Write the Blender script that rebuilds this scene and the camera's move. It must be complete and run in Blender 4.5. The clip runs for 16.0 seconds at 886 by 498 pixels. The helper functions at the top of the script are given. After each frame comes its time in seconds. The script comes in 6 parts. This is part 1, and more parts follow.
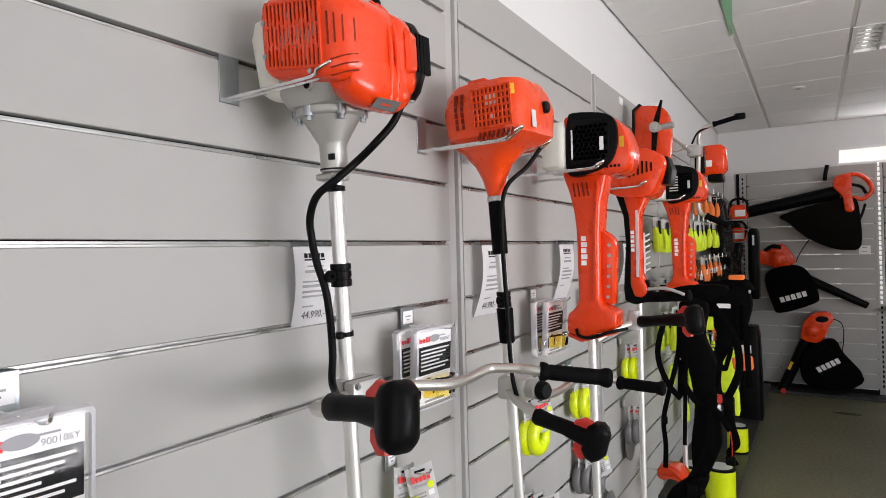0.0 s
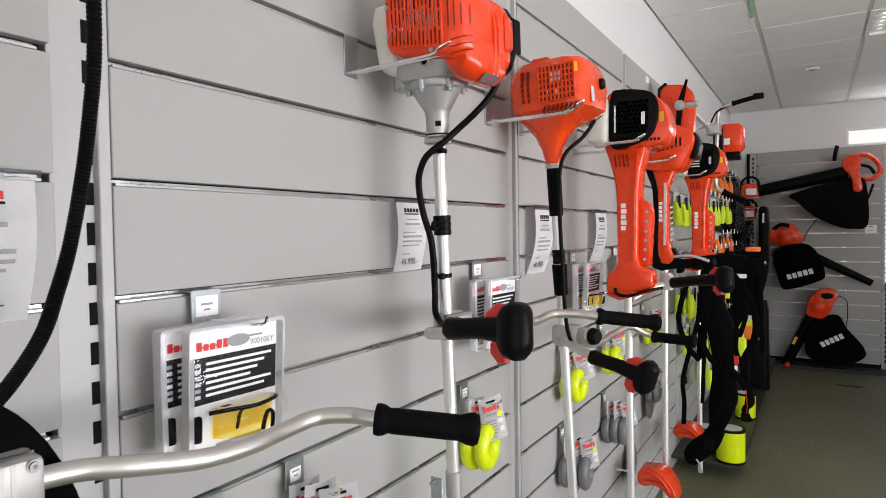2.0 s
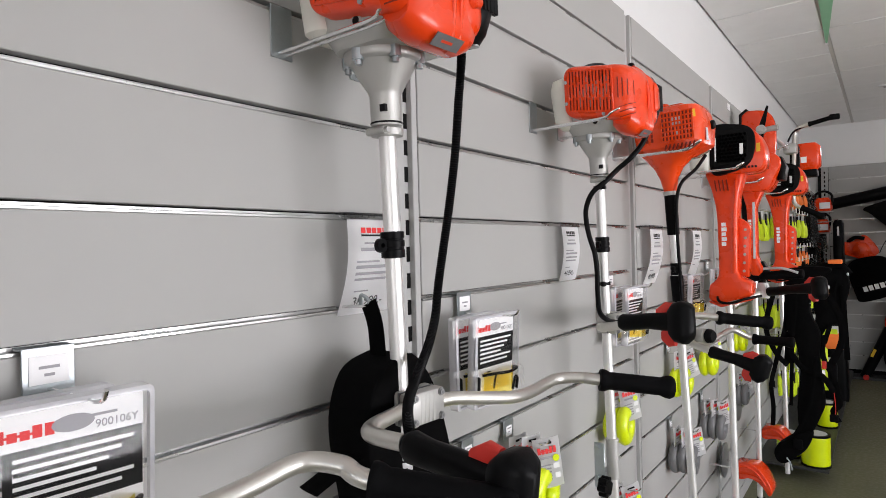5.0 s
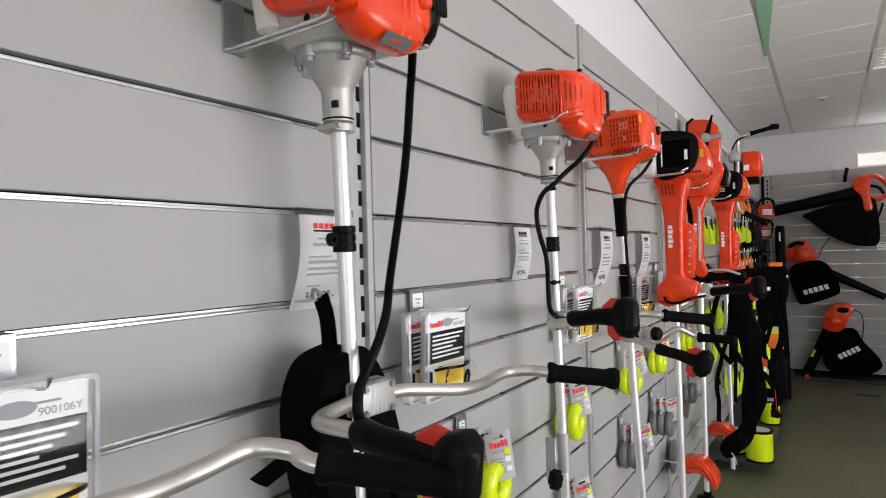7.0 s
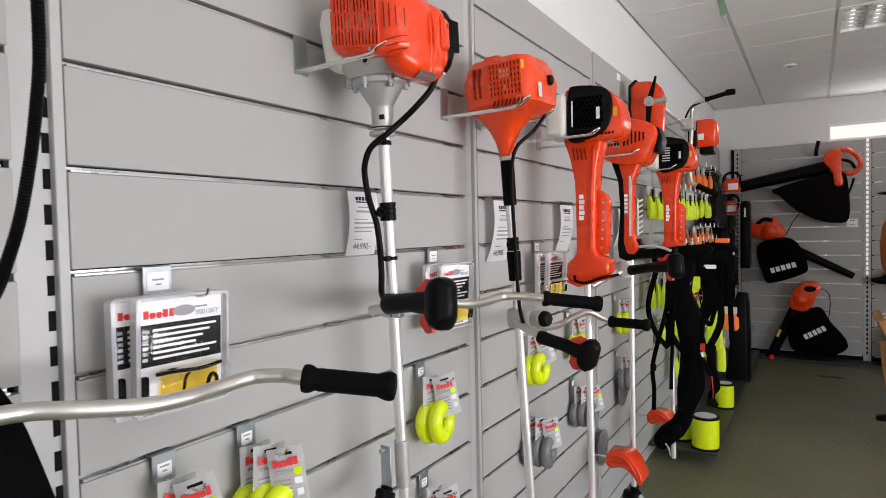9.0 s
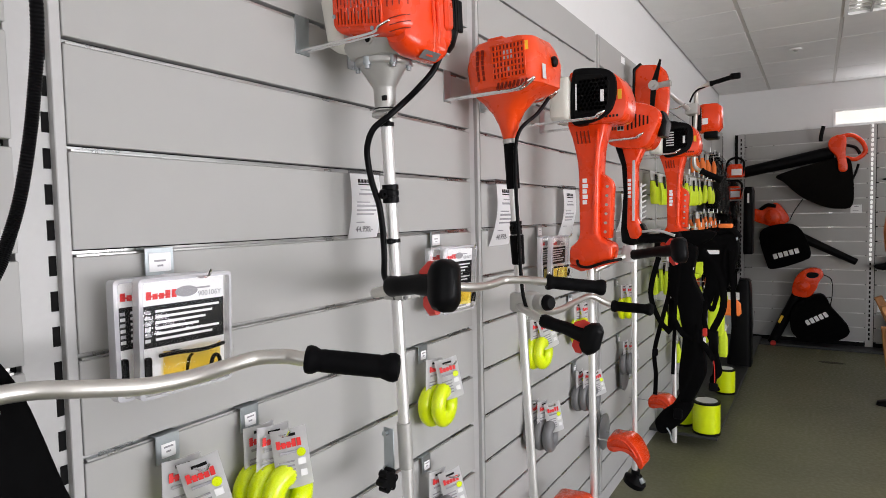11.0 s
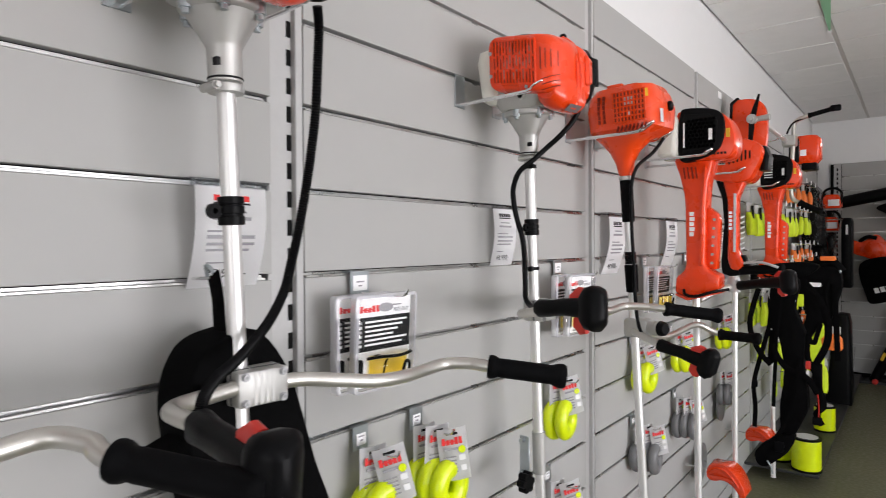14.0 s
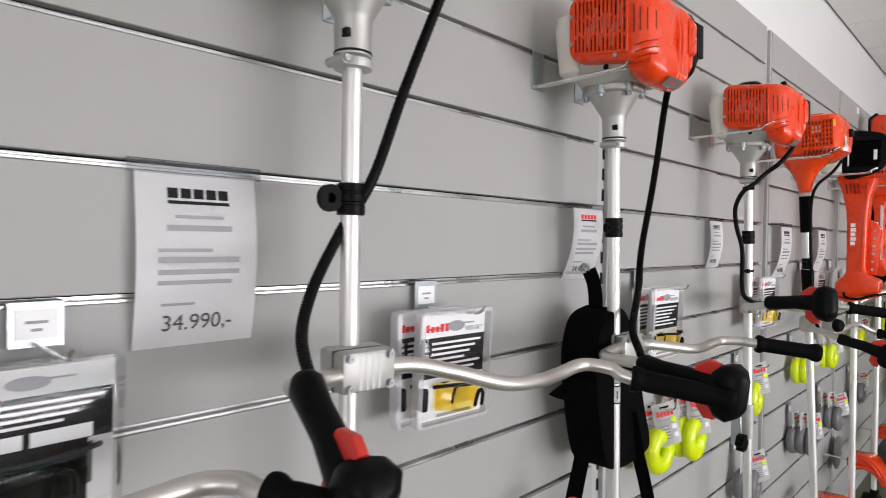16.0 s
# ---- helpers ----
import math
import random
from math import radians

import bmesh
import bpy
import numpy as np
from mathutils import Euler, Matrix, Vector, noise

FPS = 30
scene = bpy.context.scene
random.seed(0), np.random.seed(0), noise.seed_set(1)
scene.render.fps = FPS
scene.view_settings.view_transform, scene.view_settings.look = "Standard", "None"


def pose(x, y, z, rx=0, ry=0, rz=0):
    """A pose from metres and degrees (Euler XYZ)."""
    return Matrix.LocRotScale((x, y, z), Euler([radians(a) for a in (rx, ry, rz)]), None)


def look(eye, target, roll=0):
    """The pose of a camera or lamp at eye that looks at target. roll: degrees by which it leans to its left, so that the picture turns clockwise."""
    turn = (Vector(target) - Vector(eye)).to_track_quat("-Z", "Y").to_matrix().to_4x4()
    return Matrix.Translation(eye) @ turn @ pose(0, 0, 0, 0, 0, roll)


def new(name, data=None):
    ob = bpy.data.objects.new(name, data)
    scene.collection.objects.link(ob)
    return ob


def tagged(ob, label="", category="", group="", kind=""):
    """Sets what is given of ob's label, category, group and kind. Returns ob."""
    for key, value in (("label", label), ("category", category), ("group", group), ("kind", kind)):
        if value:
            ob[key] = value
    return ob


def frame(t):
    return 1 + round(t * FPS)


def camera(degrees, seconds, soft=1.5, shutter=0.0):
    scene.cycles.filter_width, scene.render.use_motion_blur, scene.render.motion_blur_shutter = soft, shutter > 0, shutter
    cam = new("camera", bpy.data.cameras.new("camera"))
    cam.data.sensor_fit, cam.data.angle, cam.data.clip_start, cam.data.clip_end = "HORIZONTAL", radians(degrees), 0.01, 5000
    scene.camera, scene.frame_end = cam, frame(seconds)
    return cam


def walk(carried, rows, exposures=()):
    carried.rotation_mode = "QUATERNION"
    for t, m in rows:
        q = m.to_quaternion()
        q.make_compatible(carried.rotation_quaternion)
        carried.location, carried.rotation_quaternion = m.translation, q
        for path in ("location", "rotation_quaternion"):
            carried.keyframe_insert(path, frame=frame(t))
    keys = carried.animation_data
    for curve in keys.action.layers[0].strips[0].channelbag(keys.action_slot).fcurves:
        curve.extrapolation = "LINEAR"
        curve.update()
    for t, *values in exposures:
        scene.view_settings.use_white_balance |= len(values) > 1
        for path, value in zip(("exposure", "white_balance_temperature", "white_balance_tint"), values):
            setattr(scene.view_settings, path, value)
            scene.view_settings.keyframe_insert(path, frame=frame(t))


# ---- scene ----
cam = camera(73.1, 16.0, soft=0.6, shutter=0.2)
PATH = [
    (0, (0.824, -0.015, 1.594), (-0.229, 1.685, 1.601), -1.4),
    (0.5, (0.768, -0.088, 1.58), (-0.213, 1.655, 1.572), -1.9),
    (1, (0.73, -0.157, 1.563), (-0.233, 1.596, 1.54), -1.8),
    (1.5, (0.738, -0.206, 1.554), (-0.24, 1.538, 1.513), -1.6),
    (2, (0.772, -0.259, 1.546), (-0.285, 1.438, 1.485), -0.8),
    (2.5, (0.811, -0.315, 1.532), (-0.3, 1.346, 1.445), -0.3),
    (3, (0.839, -0.376, 1.524), (-0.335, 1.238, 1.404), -0.2),
    (3.5, (0.829, -0.442, 1.52), (-0.378, 1.147, 1.384), -0.3),
    (4, (0.783, -0.558, 1.531), (-0.412, 1.045, 1.458), -1.2),
    (4.5, (0.736, -0.672, 1.547), (-0.46, 0.931, 1.507), -1.7),
    (4.7, (0.726, -0.713, 1.558), (-0.47, 0.89, 1.538), -1.6),
    (6.8, (0.734, -0.765, 1.543), (-0.38, 0.896, 1.569), -1.0),
    (7, (0.75, -0.743, 1.538), (-0.33, 0.94, 1.555), -1.5),
    (7.5, (0.799, -0.634, 1.53), (-0.25, 1.069, 1.524), -1.3),
    (8, (0.867, -0.494, 1.541), (-0.183, 1.208, 1.506), -0.3),
    (8.5, (0.928, -0.379, 1.526), (-0.124, 1.321, 1.481), -0.1),
    (9, (0.922, -0.28, 1.514), (-0.133, 1.418, 1.451), -1.2),
    (9.2, (0.904, -0.237, 1.503), (-0.152, 1.461, 1.438), -1.3),
    (11.5, (0.928, -0.312, 1.509), (-0.132, 1.38, 1.395), -1.1),
    (12, (0.939, -0.356, 1.513), (-0.126, 1.334, 1.416), -1.3),
    (12.5, (0.938, -0.379, 1.512), (-0.133, 1.309, 1.436), -1.2),
    (13, (0.942, -0.392, 1.51), (-0.135, 1.292, 1.457), -1.3),
    (13.5, (0.932, -0.433, 1.518), (-0.185, 1.226, 1.481), -0.6),
    (14, (0.879, -0.523, 1.519), (-0.367, 1.042, 1.499), -0.3),
    (14.5, (0.791, -0.685, 1.524), (-0.543, 0.805, 1.509), -0.3),
    (15, (0.719, -0.847, 1.528), (-0.596, 0.66, 1.487), -0.3),
    (15.5, (0.725, -0.994, 1.532), (-0.599, 0.505, 1.497), 0.9),
    (16, (0.737, -1.177, 1.534), (-0.66, 0.253, 1.504), 0.9),
]
walk(cam, [(t, look(eye, target, roll)) for t, eye, target, roll in PATH],
     exposures=((0, -0.03), (3.5, -0.04), (4.5, -0.09), (7, -0.19), (7.8, -0.18), (9, -0.1), (11.5, -0.05), (13.5, -0.06), (14.5, -0.1), (16, -0.15)))

# ---- light ----
world = bpy.data.worlds.new("sky")
scene.world = world
world.use_nodes = True
wn = world.node_tree.nodes
sky = wn.new("ShaderNodeTexSky")
sky.sky_type, sky.sun_disc = "NISHITA", False
sky.sun_elevation, sky.sun_rotation = radians(40), radians(120)
world.node_tree.links.new(sky.outputs[0], wn["Background"].inputs[0])
wn["Background"].inputs[1].default_value = 0.12


def window_light(name, m, w, h, power, colour=(0.99, 0.966, 1.02)):
    """Daylight that comes in through an opening of the room."""
    lamp = bpy.data.lights.new(name, "AREA")
    lamp.shape, lamp.size, lamp.size_y, lamp.energy, lamp.color = "RECTANGLE", w, h, power, colour
    ob = new(name, lamp)
    ob.matrix_world = m
    return ob


ROOM_X, ROOM_Y0, ROOM_Y1, CEIL, WALL_X = 4.6, -4.2, 7.5, 2.862, -0.08
window_light("window_light", pose(ROOM_X - 0.02, 0.85, 1.15, 0, 129, 0), 1.4, 3.5, 190)
# Fill from an assumed window at the near end, out of view.
window_light("window_light", pose(2.1, ROOM_Y0 + 0.02, 1.2, 120, 0, 0), 3.2, 1.5, 42)
window_light("window_light", pose(2.4, ROOM_Y1 - 0.02, 2.5, -90, 0, 0), 2.4, 0.2, 12)


# ---- materials ----
def material(name, colour, rough=0.5, metal=0.0, vary=0.06, scale=6.0, bump=0.0, bump_scale=400.0, coat=0.0, wear=0.0, stretch=None, spec=0.5, finer=14):
    m = bpy.data.materials.new(name)
    m.use_nodes = True
    n, l = m.node_tree.nodes, m.node_tree.links
    p = n["Principled BSDF"]
    p.inputs["Roughness"].default_value, p.inputs["Metallic"].default_value = rough, metal
    p.inputs["Coat Weight"].default_value = coat
    p.inputs["Specular IOR Level"].default_value = spec
    p.inputs["Coat Roughness"].default_value = 0.12
    co = n.new("ShaderNodeTexCoord")
    src = co.outputs["Object"]
    if stretch:
        mp = n.new("ShaderNodeMapping")
        mp.inputs["Scale"].default_value = stretch
        l.new(src, mp.inputs[0])
        src = mp.outputs[0]
    big, fine = n.new("ShaderNodeTexNoise"), n.new("ShaderNodeTexNoise")
    big.inputs["Scale"].default_value, big.inputs["Detail"].default_value = scale, 4
    fine.inputs["Scale"].default_value, fine.inputs["Detail"].default_value = scale * finer, 3
    l.new(src, big.inputs[0]), l.new(src, fine.inputs[0])
    mix = n.new("ShaderNodeMix")
    mix.data_type = "FLOAT"
    mix.inputs[0].default_value = 0.35
    l.new(big.outputs[0], mix.inputs[2]), l.new(fine.outputs[0], mix.inputs[3])
    ramp = n.new("ShaderNodeValToRGB")
    ramp.color_ramp.elements[0].position, ramp.color_ramp.elements[1].position = 0.3, 0.7
    ramp.color_ramp.elements[0].color = (*[c * (1 - vary) for c in colour], 1)
    ramp.color_ramp.elements[1].color = (*[min(1, c * (1 + vary)) for c in colour], 1)
    l.new(mix.outputs[0], ramp.inputs[0])
    l.new(ramp.outputs[0], p.inputs["Base Color"])
    rr = n.new("ShaderNodeMapRange")
    rr.inputs[1].default_value, rr.inputs[2].default_value = 0.3, 0.7
    rr.inputs[3].default_value, rr.inputs[4].default_value = max(0.03, rough - 0.07 - wear), min(1, rough + 0.07 + wear)
    l.new(fine.outputs[0], rr.inputs[0])
    l.new(rr.outputs[0], p.inputs["Roughness"])
    if bump:
        tex, b = n.new("ShaderNodeTexNoise"), n.new("ShaderNodeBump")
        tex.inputs["Scale"].default_value = bump_scale
        b.inputs["Strength"].default_value, b.inputs["Distance"].default_value = bump, 0.001
        l.new(src, tex.inputs[0]), l.new(tex.outputs[0], b.inputs["Height"]), l.new(b.outputs[0], p.inputs["Normal"])
    return m


def clear_plastic(name, gloss=0.09, tint=(1, 1, 1)):
    m = bpy.data.materials.new(name)
    m.use_nodes = True
    n, l = m.node_tree.nodes, m.node_tree.links
    n.remove(n["Principled BSDF"])
    t, g, x, fr = n.new("ShaderNodeBsdfTransparent"), n.new("ShaderNodeBsdfGlossy"), n.new("ShaderNodeMixShader"), n.new("ShaderNodeLayerWeight")
    t.inputs[0].default_value = (*tint, 1)
    g.inputs["Roughness"].default_value = gloss
    fr.inputs[0].default_value = 0.35
    r = n.new("ShaderNodeMapRange")
    r.inputs[3].default_value, r.inputs[4].default_value = 0.02, 0.15
    l.new(fr.outputs["Facing"], r.inputs[0]), l.new(r.outputs[0], x.inputs[0]), l.new(t.outputs[0], x.inputs[1]), l.new(g.outputs[0], x.inputs[2])
    l.new(x.outputs[0], n["Material Output"].inputs[0])
    return m


def glow(name, colour, strength):
    m = bpy.data.materials.new(name)
    m.use_nodes = True
    p = m.node_tree.nodes["Principled BSDF"]
    p.inputs["Base Color"].default_value = (*colour, 1)
    p.inputs["Emission Color"].default_value = (*colour, 1)
    p.inputs["Emission Strength"].default_value = strength
    return m


GREY = material("grey_laminate", (0.418, 0.4155, 0.403), 0.55, vary=0.03, scale=1.2, bump=0.05, bump_scale=900, spec=0.22)
# Near black, standing in for the shade inside grooves, slots and openings.
BACKING = material("dark_backing", (0.008, 0.008, 0.008), 0.85, spec=0.1)
# The wide tone variation stands for uneven reflections along the strips.
ALU = material("aluminium_insert", (0.54, 0.54, 0.53), 0.34, 0.9, vary=0.4, scale=2.6, stretch=(1, 1, 0.3), wear=0.08, finer=3)
STEEL_GREY = material("grey_powder_coat", (0.47, 0.468, 0.46), 0.4, 0.0, vary=0.05)
ZINC = material("zinc_plate", (0.44, 0.48, 0.5), 0.35, 0.9, vary=0.12, scale=25)
BOLT = material("dull_steel_bolt", (0.3, 0.3, 0.3), 0.42, 0.8, vary=0.1, scale=60)
CHROME = material("chrome_wire", (0.8, 0.8, 0.8), 0.15, 1.0)
TUBE = material("brushed_aluminium", (0.84, 0.83, 0.82), 0.44, 0.85, vary=0.025, scale=3, finer=3)
BAR = material("satin_aluminium_bar", (0.64, 0.62, 0.58), 0.38, 0.9, vary=0.02, scale=4, finer=3)
CAST = material("cast_aluminium", (0.5, 0.495, 0.475), 0.5, 0.6, vary=0.06, scale=20, bump=0.12, bump_scale=1400)
RED = material("orange_red_plastic", (0.83, 0.052, 0.004), 0.28, vary=0.03, scale=4, coat=0.22, finer=4, spec=0.42)
RED_LIGHT = material("light_orange_red_plastic", (0.84, 0.064, 0.006), 0.28, vary=0.03, scale=4, coat=0.22, finer=4, spec=0.42)
FIN = material("warm_metal_fins", (0.36, 0.2, 0.17), 0.45, 0.4, vary=0.2, scale=60)
# Darkened red: the shade inside grille and vent slots, put into the colour.
RED_SHADED = material("red_plastic_in_slot_shade", (0.2, 0.016, 0.006), 0.6, vary=0.3, scale=60, spec=0.2)
RED_MATT = material("orange_red_matt", (0.7, 0.06, 0.02), 0.45, vary=0.06, scale=12)
TRIGGER = material("red_trigger", (0.6, 0.03, 0.02), 0.35, vary=0.05)
BLACK = material("black_plastic", (0.0035, 0.0035, 0.004), 0.4, vary=0.2, scale=30, bump=0.05, bump_scale=900, spec=0.09)
RUBBER = material("black_foam_rubber", (0.004, 0.004, 0.0045), 0.6, vary=0.2, scale=40, bump=0.2, bump_scale=1200, spec=0.045)
FABRIC = material("black_nylon", (0.0028, 0.0028, 0.003), 0.85, vary=0.3, scale=40, bump=0.5, bump_scale=1500, spec=0.04)
MESHBAG = material("black_mesh_cloth", (0.005, 0.0045, 0.004), 0.8, vary=0.3, scale=30, bump=0.4, bump_scale=800, spec=0.06)
TANK = material("milky_tank", (0.74, 0.73, 0.66), 0.4, vary=0.03, scale=15)
WHITE = material("white_paint", (0.84, 0.84, 0.835), 0.75, vary=0.02, scale=1.3, bump=0.08, bump_scale=250)
TILE = material("mineral_ceiling_tile", (0.85, 0.85, 0.83), 0.9, vary=0.03, scale=8, bump=0.35, bump_scale=220)
GREEN = material("pale_green_ribbon", (0.3, 0.62, 0.38), 0.5, vary=0.05, scale=9)
GRID = material("grey_ceiling_grid", (0.6, 0.585, 0.55), 0.6, vary=0.04, scale=3)
PAPER = material("white_paper", (0.93, 0.925, 0.93), 0.7, vary=0.02, scale=20)
INK = material("dark_ink", (0.008, 0.008, 0.009), 0.6, spec=0.2)
INK_MID = material("soft_black_print", (0.09, 0.09, 0.095), 0.6, spec=0.2)
INK_GREY = material("grey_ink", (0.35, 0.34, 0.36), 0.7)
INK_RED = material("red_ink", (0.75, 0.03, 0.03), 0.55)
HANGCARD = material("white_hang_card", (0.74, 0.735, 0.74), 0.5, vary=0.03, scale=30)
RED_WRAP = material("orange_red_guard", (0.76, 0.05, 0.006), 0.25, vary=0.08, scale=18, bump=0.35, bump_scale=16, coat=0.3)
CARD = material("pale_grey_card", (0.6, 0.6, 0.6), 0.55, vary=0.03, scale=30)
NEON = material("neon_yellow_line", (0.72, 0.86, 0.0), 0.3, vary=0.08, scale=30, coat=0.3)
NEON_MATT = material("neon_yellow_cloth", (0.68, 0.85, 0.02), 0.6, vary=0.1, scale=30)
YELLOW = material("yellow_sticker", (0.85, 0.5, 0.02), 0.5)
ORANGE = material("orange_cloth", (0.9, 0.2, 0.03), 0.6, vary=0.1)
SPOOL = material("grey_spool_plastic", (0.16, 0.16, 0.165), 0.4, vary=0.1, scale=30)
PLASTIC = clear_plastic("clear_blister")
FROST = clear_plastic("moulded_rim_plastic", 0.25)
fb = FROST.node_tree.nodes.new("ShaderNodeBsdfDiffuse")
fb.inputs[0].default_value = (0.85, 0.85, 0.9, 1)
fm = FROST.node_tree.nodes.new("ShaderNodeMixShader")
fm.inputs[0].default_value = 0.4
FROST.node_tree.links.new(FROST.node_tree.nodes["Mix Shader"].outputs[0], fm.inputs[1])
FROST.node_tree.links.new(fb.outputs[0], fm.inputs[2])
FROST.node_tree.links.new(fm.outputs[0], FROST.node_tree.nodes["Material Output"].inputs[0])
BAGFILM = clear_plastic("clear_bag_film", 0.22, (0.75, 0.75, 0.76))
LENS = clear_plastic("amber_lens", 0.05, (0.95, 0.8, 0.22))
LENS_DARK = clear_plastic("smoke_lens", 0.05, (0.25, 0.25, 0.25))
WOOD = material("varnished_pine", (0.36, 0.16, 0.05), 0.4, vary=0.25, scale=5, stretch=(8, 8, 1), coat=0.2)
DRUM = material("orange_drum", (0.55, 0.16, 0.04), 0.4, vary=0.08, scale=5)
GLASSGLOW = glow("bright_sky_pane", (0.93, 0.93, 0.88), 0.62)
TUBEGLOW = glow("fluorescent_tube", (1.0, 0.98, 0.94), 2.2)
SLOTGLOW = glow("self_glowing_slots", (1.0, 0.99, 0.97), 0.6)
DECK = material("dark_grey_deck", (0.025, 0.025, 0.025), 0.5, vary=0.1)
STAIN = material("dried_oil_stain", (0.05, 0.045, 0.03), 0.7, vary=0.3, scale=20)
FLOOR = material("green_grey_concrete_paint", (0.142, 0.14, 0.082), 0.5, vary=0.24, scale=1.3, bump=0.2, bump_scale=60, wear=0.1, finer=34)


# ---- shape helpers ----
def catmull(pts, res):
    pts = [Vector(p) for p in pts]
    if len(pts) < 3:
        return pts
    out = []
    for i in range(len(pts) - 1):
        p0, p1, p2, p3 = pts[max(i - 1, 0)], pts[i], pts[i + 1], pts[min(i + 2, len(pts) - 1)]
        for k in range(res):
            t = k / res
            out.append(0.5 * (2 * p1 + (p2 - p0) * t + (2 * p0 - 5 * p1 + 4 * p2 - p3) * t * t + (3 * p1 - p0 - 3 * p2 + p3) * t ** 3))
    return out + [pts[-1]]


def sweep(pts, r, seg=12, res=6, flat=1.0, ribs=0.0, up=None):
    """A tube along a smooth line. r: one radius, or one for each point; flat: the second radius against the first."""
    path = catmull(pts, res)
    n = len(path)
    bm = bmesh.new()
    side = None
    rings = []
    for i, p in enumerate(path):
        d = (path[min(i + 1, n - 1)] - path[max(i - 1, 0)]).normalized()
        if side is None:
            ref = Vector(up) if up else (Vector((0, 0, 1)) if abs(d.z) < 0.9 else Vector((1, 0, 0)))
            side = d.cross(ref).normalized()
        side = (side - d * side.dot(d)).normalized()
        other = d.cross(side)
        if isinstance(r, (int, float)):
            rad = r
        else:
            f = i / (n - 1) * (len(r) - 1)
            k = min(int(f), len(r) - 2)
            rad = r[k] + (r[k + 1] - r[k]) * (f - k)
        if ribs:
            rad *= 1 + ribs * (i % 2)
        rings.append([bm.verts.new(p + side * (rad * math.cos(a)) + other * (rad * flat * math.sin(a))) for a in (2 * math.pi * j / seg for j in range(seg))])
    for a, b in zip(rings, rings[1:]):
        for j in range(seg):
            bm.faces.new((a[j], a[(j + 1) % seg], b[(j + 1) % seg], b[j]))
    bm.faces.new(rings[0][::-1]), bm.faces.new(rings[-1])
    return bm


def lathe(profile, seg=28, m=None):
    bm = bmesh.new()
    rings = [[bm.verts.new((r * math.cos(2 * math.pi * j / seg), r * math.sin(2 * math.pi * j / seg), z)) for j in range(seg)] for r, z in profile]
    for a, b in zip(rings, rings[1:]):
        for j in range(seg):
            bm.faces.new((a[j], a[(j + 1) % seg], b[(j + 1) % seg], b[j]))
    bm.faces.new(rings[0][::-1]), bm.faces.new(rings[-1])
    if m:
        bm.transform(m)
    return bm


def rod(a, b, r, seg=14, r2=None, bevel=0.0):
    a, b = Vector(a), Vector(b)
    h = (b - a).length
    m = Matrix.Translation(a) @ (b - a).to_track_quat("Z", "Y").to_matrix().to_4x4()
    r2 = r if r2 is None else r2
    c = bevel
    prof = [(r - c, 0), (r, c), (r2, h - c), (r2 - c, h)] if c else [(r, 0), (r2, h)]
    return lathe(prof, seg, m)


def block(a, b, bevel=0.0, seg=2):
    bm = bmesh.new()
    bmesh.ops.create_cube(bm, size=1)
    for v in bm.verts:
        v.co = [a[i] + (b[i] - a[i]) * (v.co[i] + 0.5) for i in range(3)]
    if bevel:
        bmesh.ops.bevel(bm, geom=bm.edges[:], offset=bevel, segments=seg, profile=0.5, affect="EDGES")
    return bm


def rrect(w, h, r, n=5):
    r = min(r, w / 2 - 1e-4, h / 2 - 1e-4)
    out = []
    for cx, cy, a0 in ((w / 2 - r, h / 2 - r, 0), (r - w / 2, h / 2 - r, 90), (r - w / 2, r - h / 2, 180), (w / 2 - r, r - h / 2, 270)):
        for k in range(n):
            a = radians(a0 + 90 * k / (n - 1))
            out.append((cx + r * math.cos(a), cy + r * math.sin(a)))
    return out


def loft(sections, shear=0.0):
    """A body through rounded rectangles: (z, centre x, centre y, width, depth, corner radius), from below upwards."""
    bm = bmesh.new()
    rings = []
    for z, cx, cy, w, d, r in sections:
        rings.append([bm.verts.new((cx + x, cy + y, z + shear * (cx + x))) for x, y in rrect(w, d, r)])
    n = len(rings[0])
    for a, b in zip(rings, rings[1:]):
        for j in range(n):
            bm.faces.new((a[j], a[(j + 1) % n], b[(j + 1) % n], b[j]))
    bm.faces.new(rings[0][::-1]), bm.faces.new(rings[-1])
    return bm


def slab(outline, y0, y1, bevel=0.0, seg=2):
    """An outline in x and z, given thickness along y."""
    bm = bmesh.new()
    f = bm.faces.new([bm.verts.new((x, y0, z)) for x, z in outline])
    ext = bmesh.ops.extrude_face_region(bm, geom=[f])
    for v in ext["geom"]:
        if isinstance(v, bmesh.types.BMVert):
            v.co.y = y1
    bmesh.ops.recalc_face_normals(bm, faces=bm.faces[:])
    if bevel:
        bmesh.ops.bevel(bm, geom=bm.edges[:], offset=bevel, segments=seg, profile=0.5, affect="EDGES", clamp_overlap=True)
    return bm


def round_outline(pts, res=5):
    """A smooth closed outline through corner points."""
    n = len(pts)
    out = []
    for i in range(n):
        p0, p1, p2, p3 = (Vector(pts[(i + k) % n]) for k in (-1, 0, 1, 2))
        for k in range(res):
            t = k / res
            v = 0.5 * (2 * p1 + (p2 - p0) * t + (2 * p0 - 5 * p1 + 4 * p2 - p3) * t * t + (3 * p1 - p0 - 3 * p2 + p3) * t ** 3)
            out.append((v.x, v.y))
    return out


def join(*bms):
    out = bmesh.new()
    for b in bms:
        me = bpy.data.meshes.new("tmp")
        b.to_mesh(me)
        b.free()
        out.from_mesh(me)
        bpy.data.meshes.remove(me)
    return out


def moved(bm, m):
    bm.transform(m)
    return bm


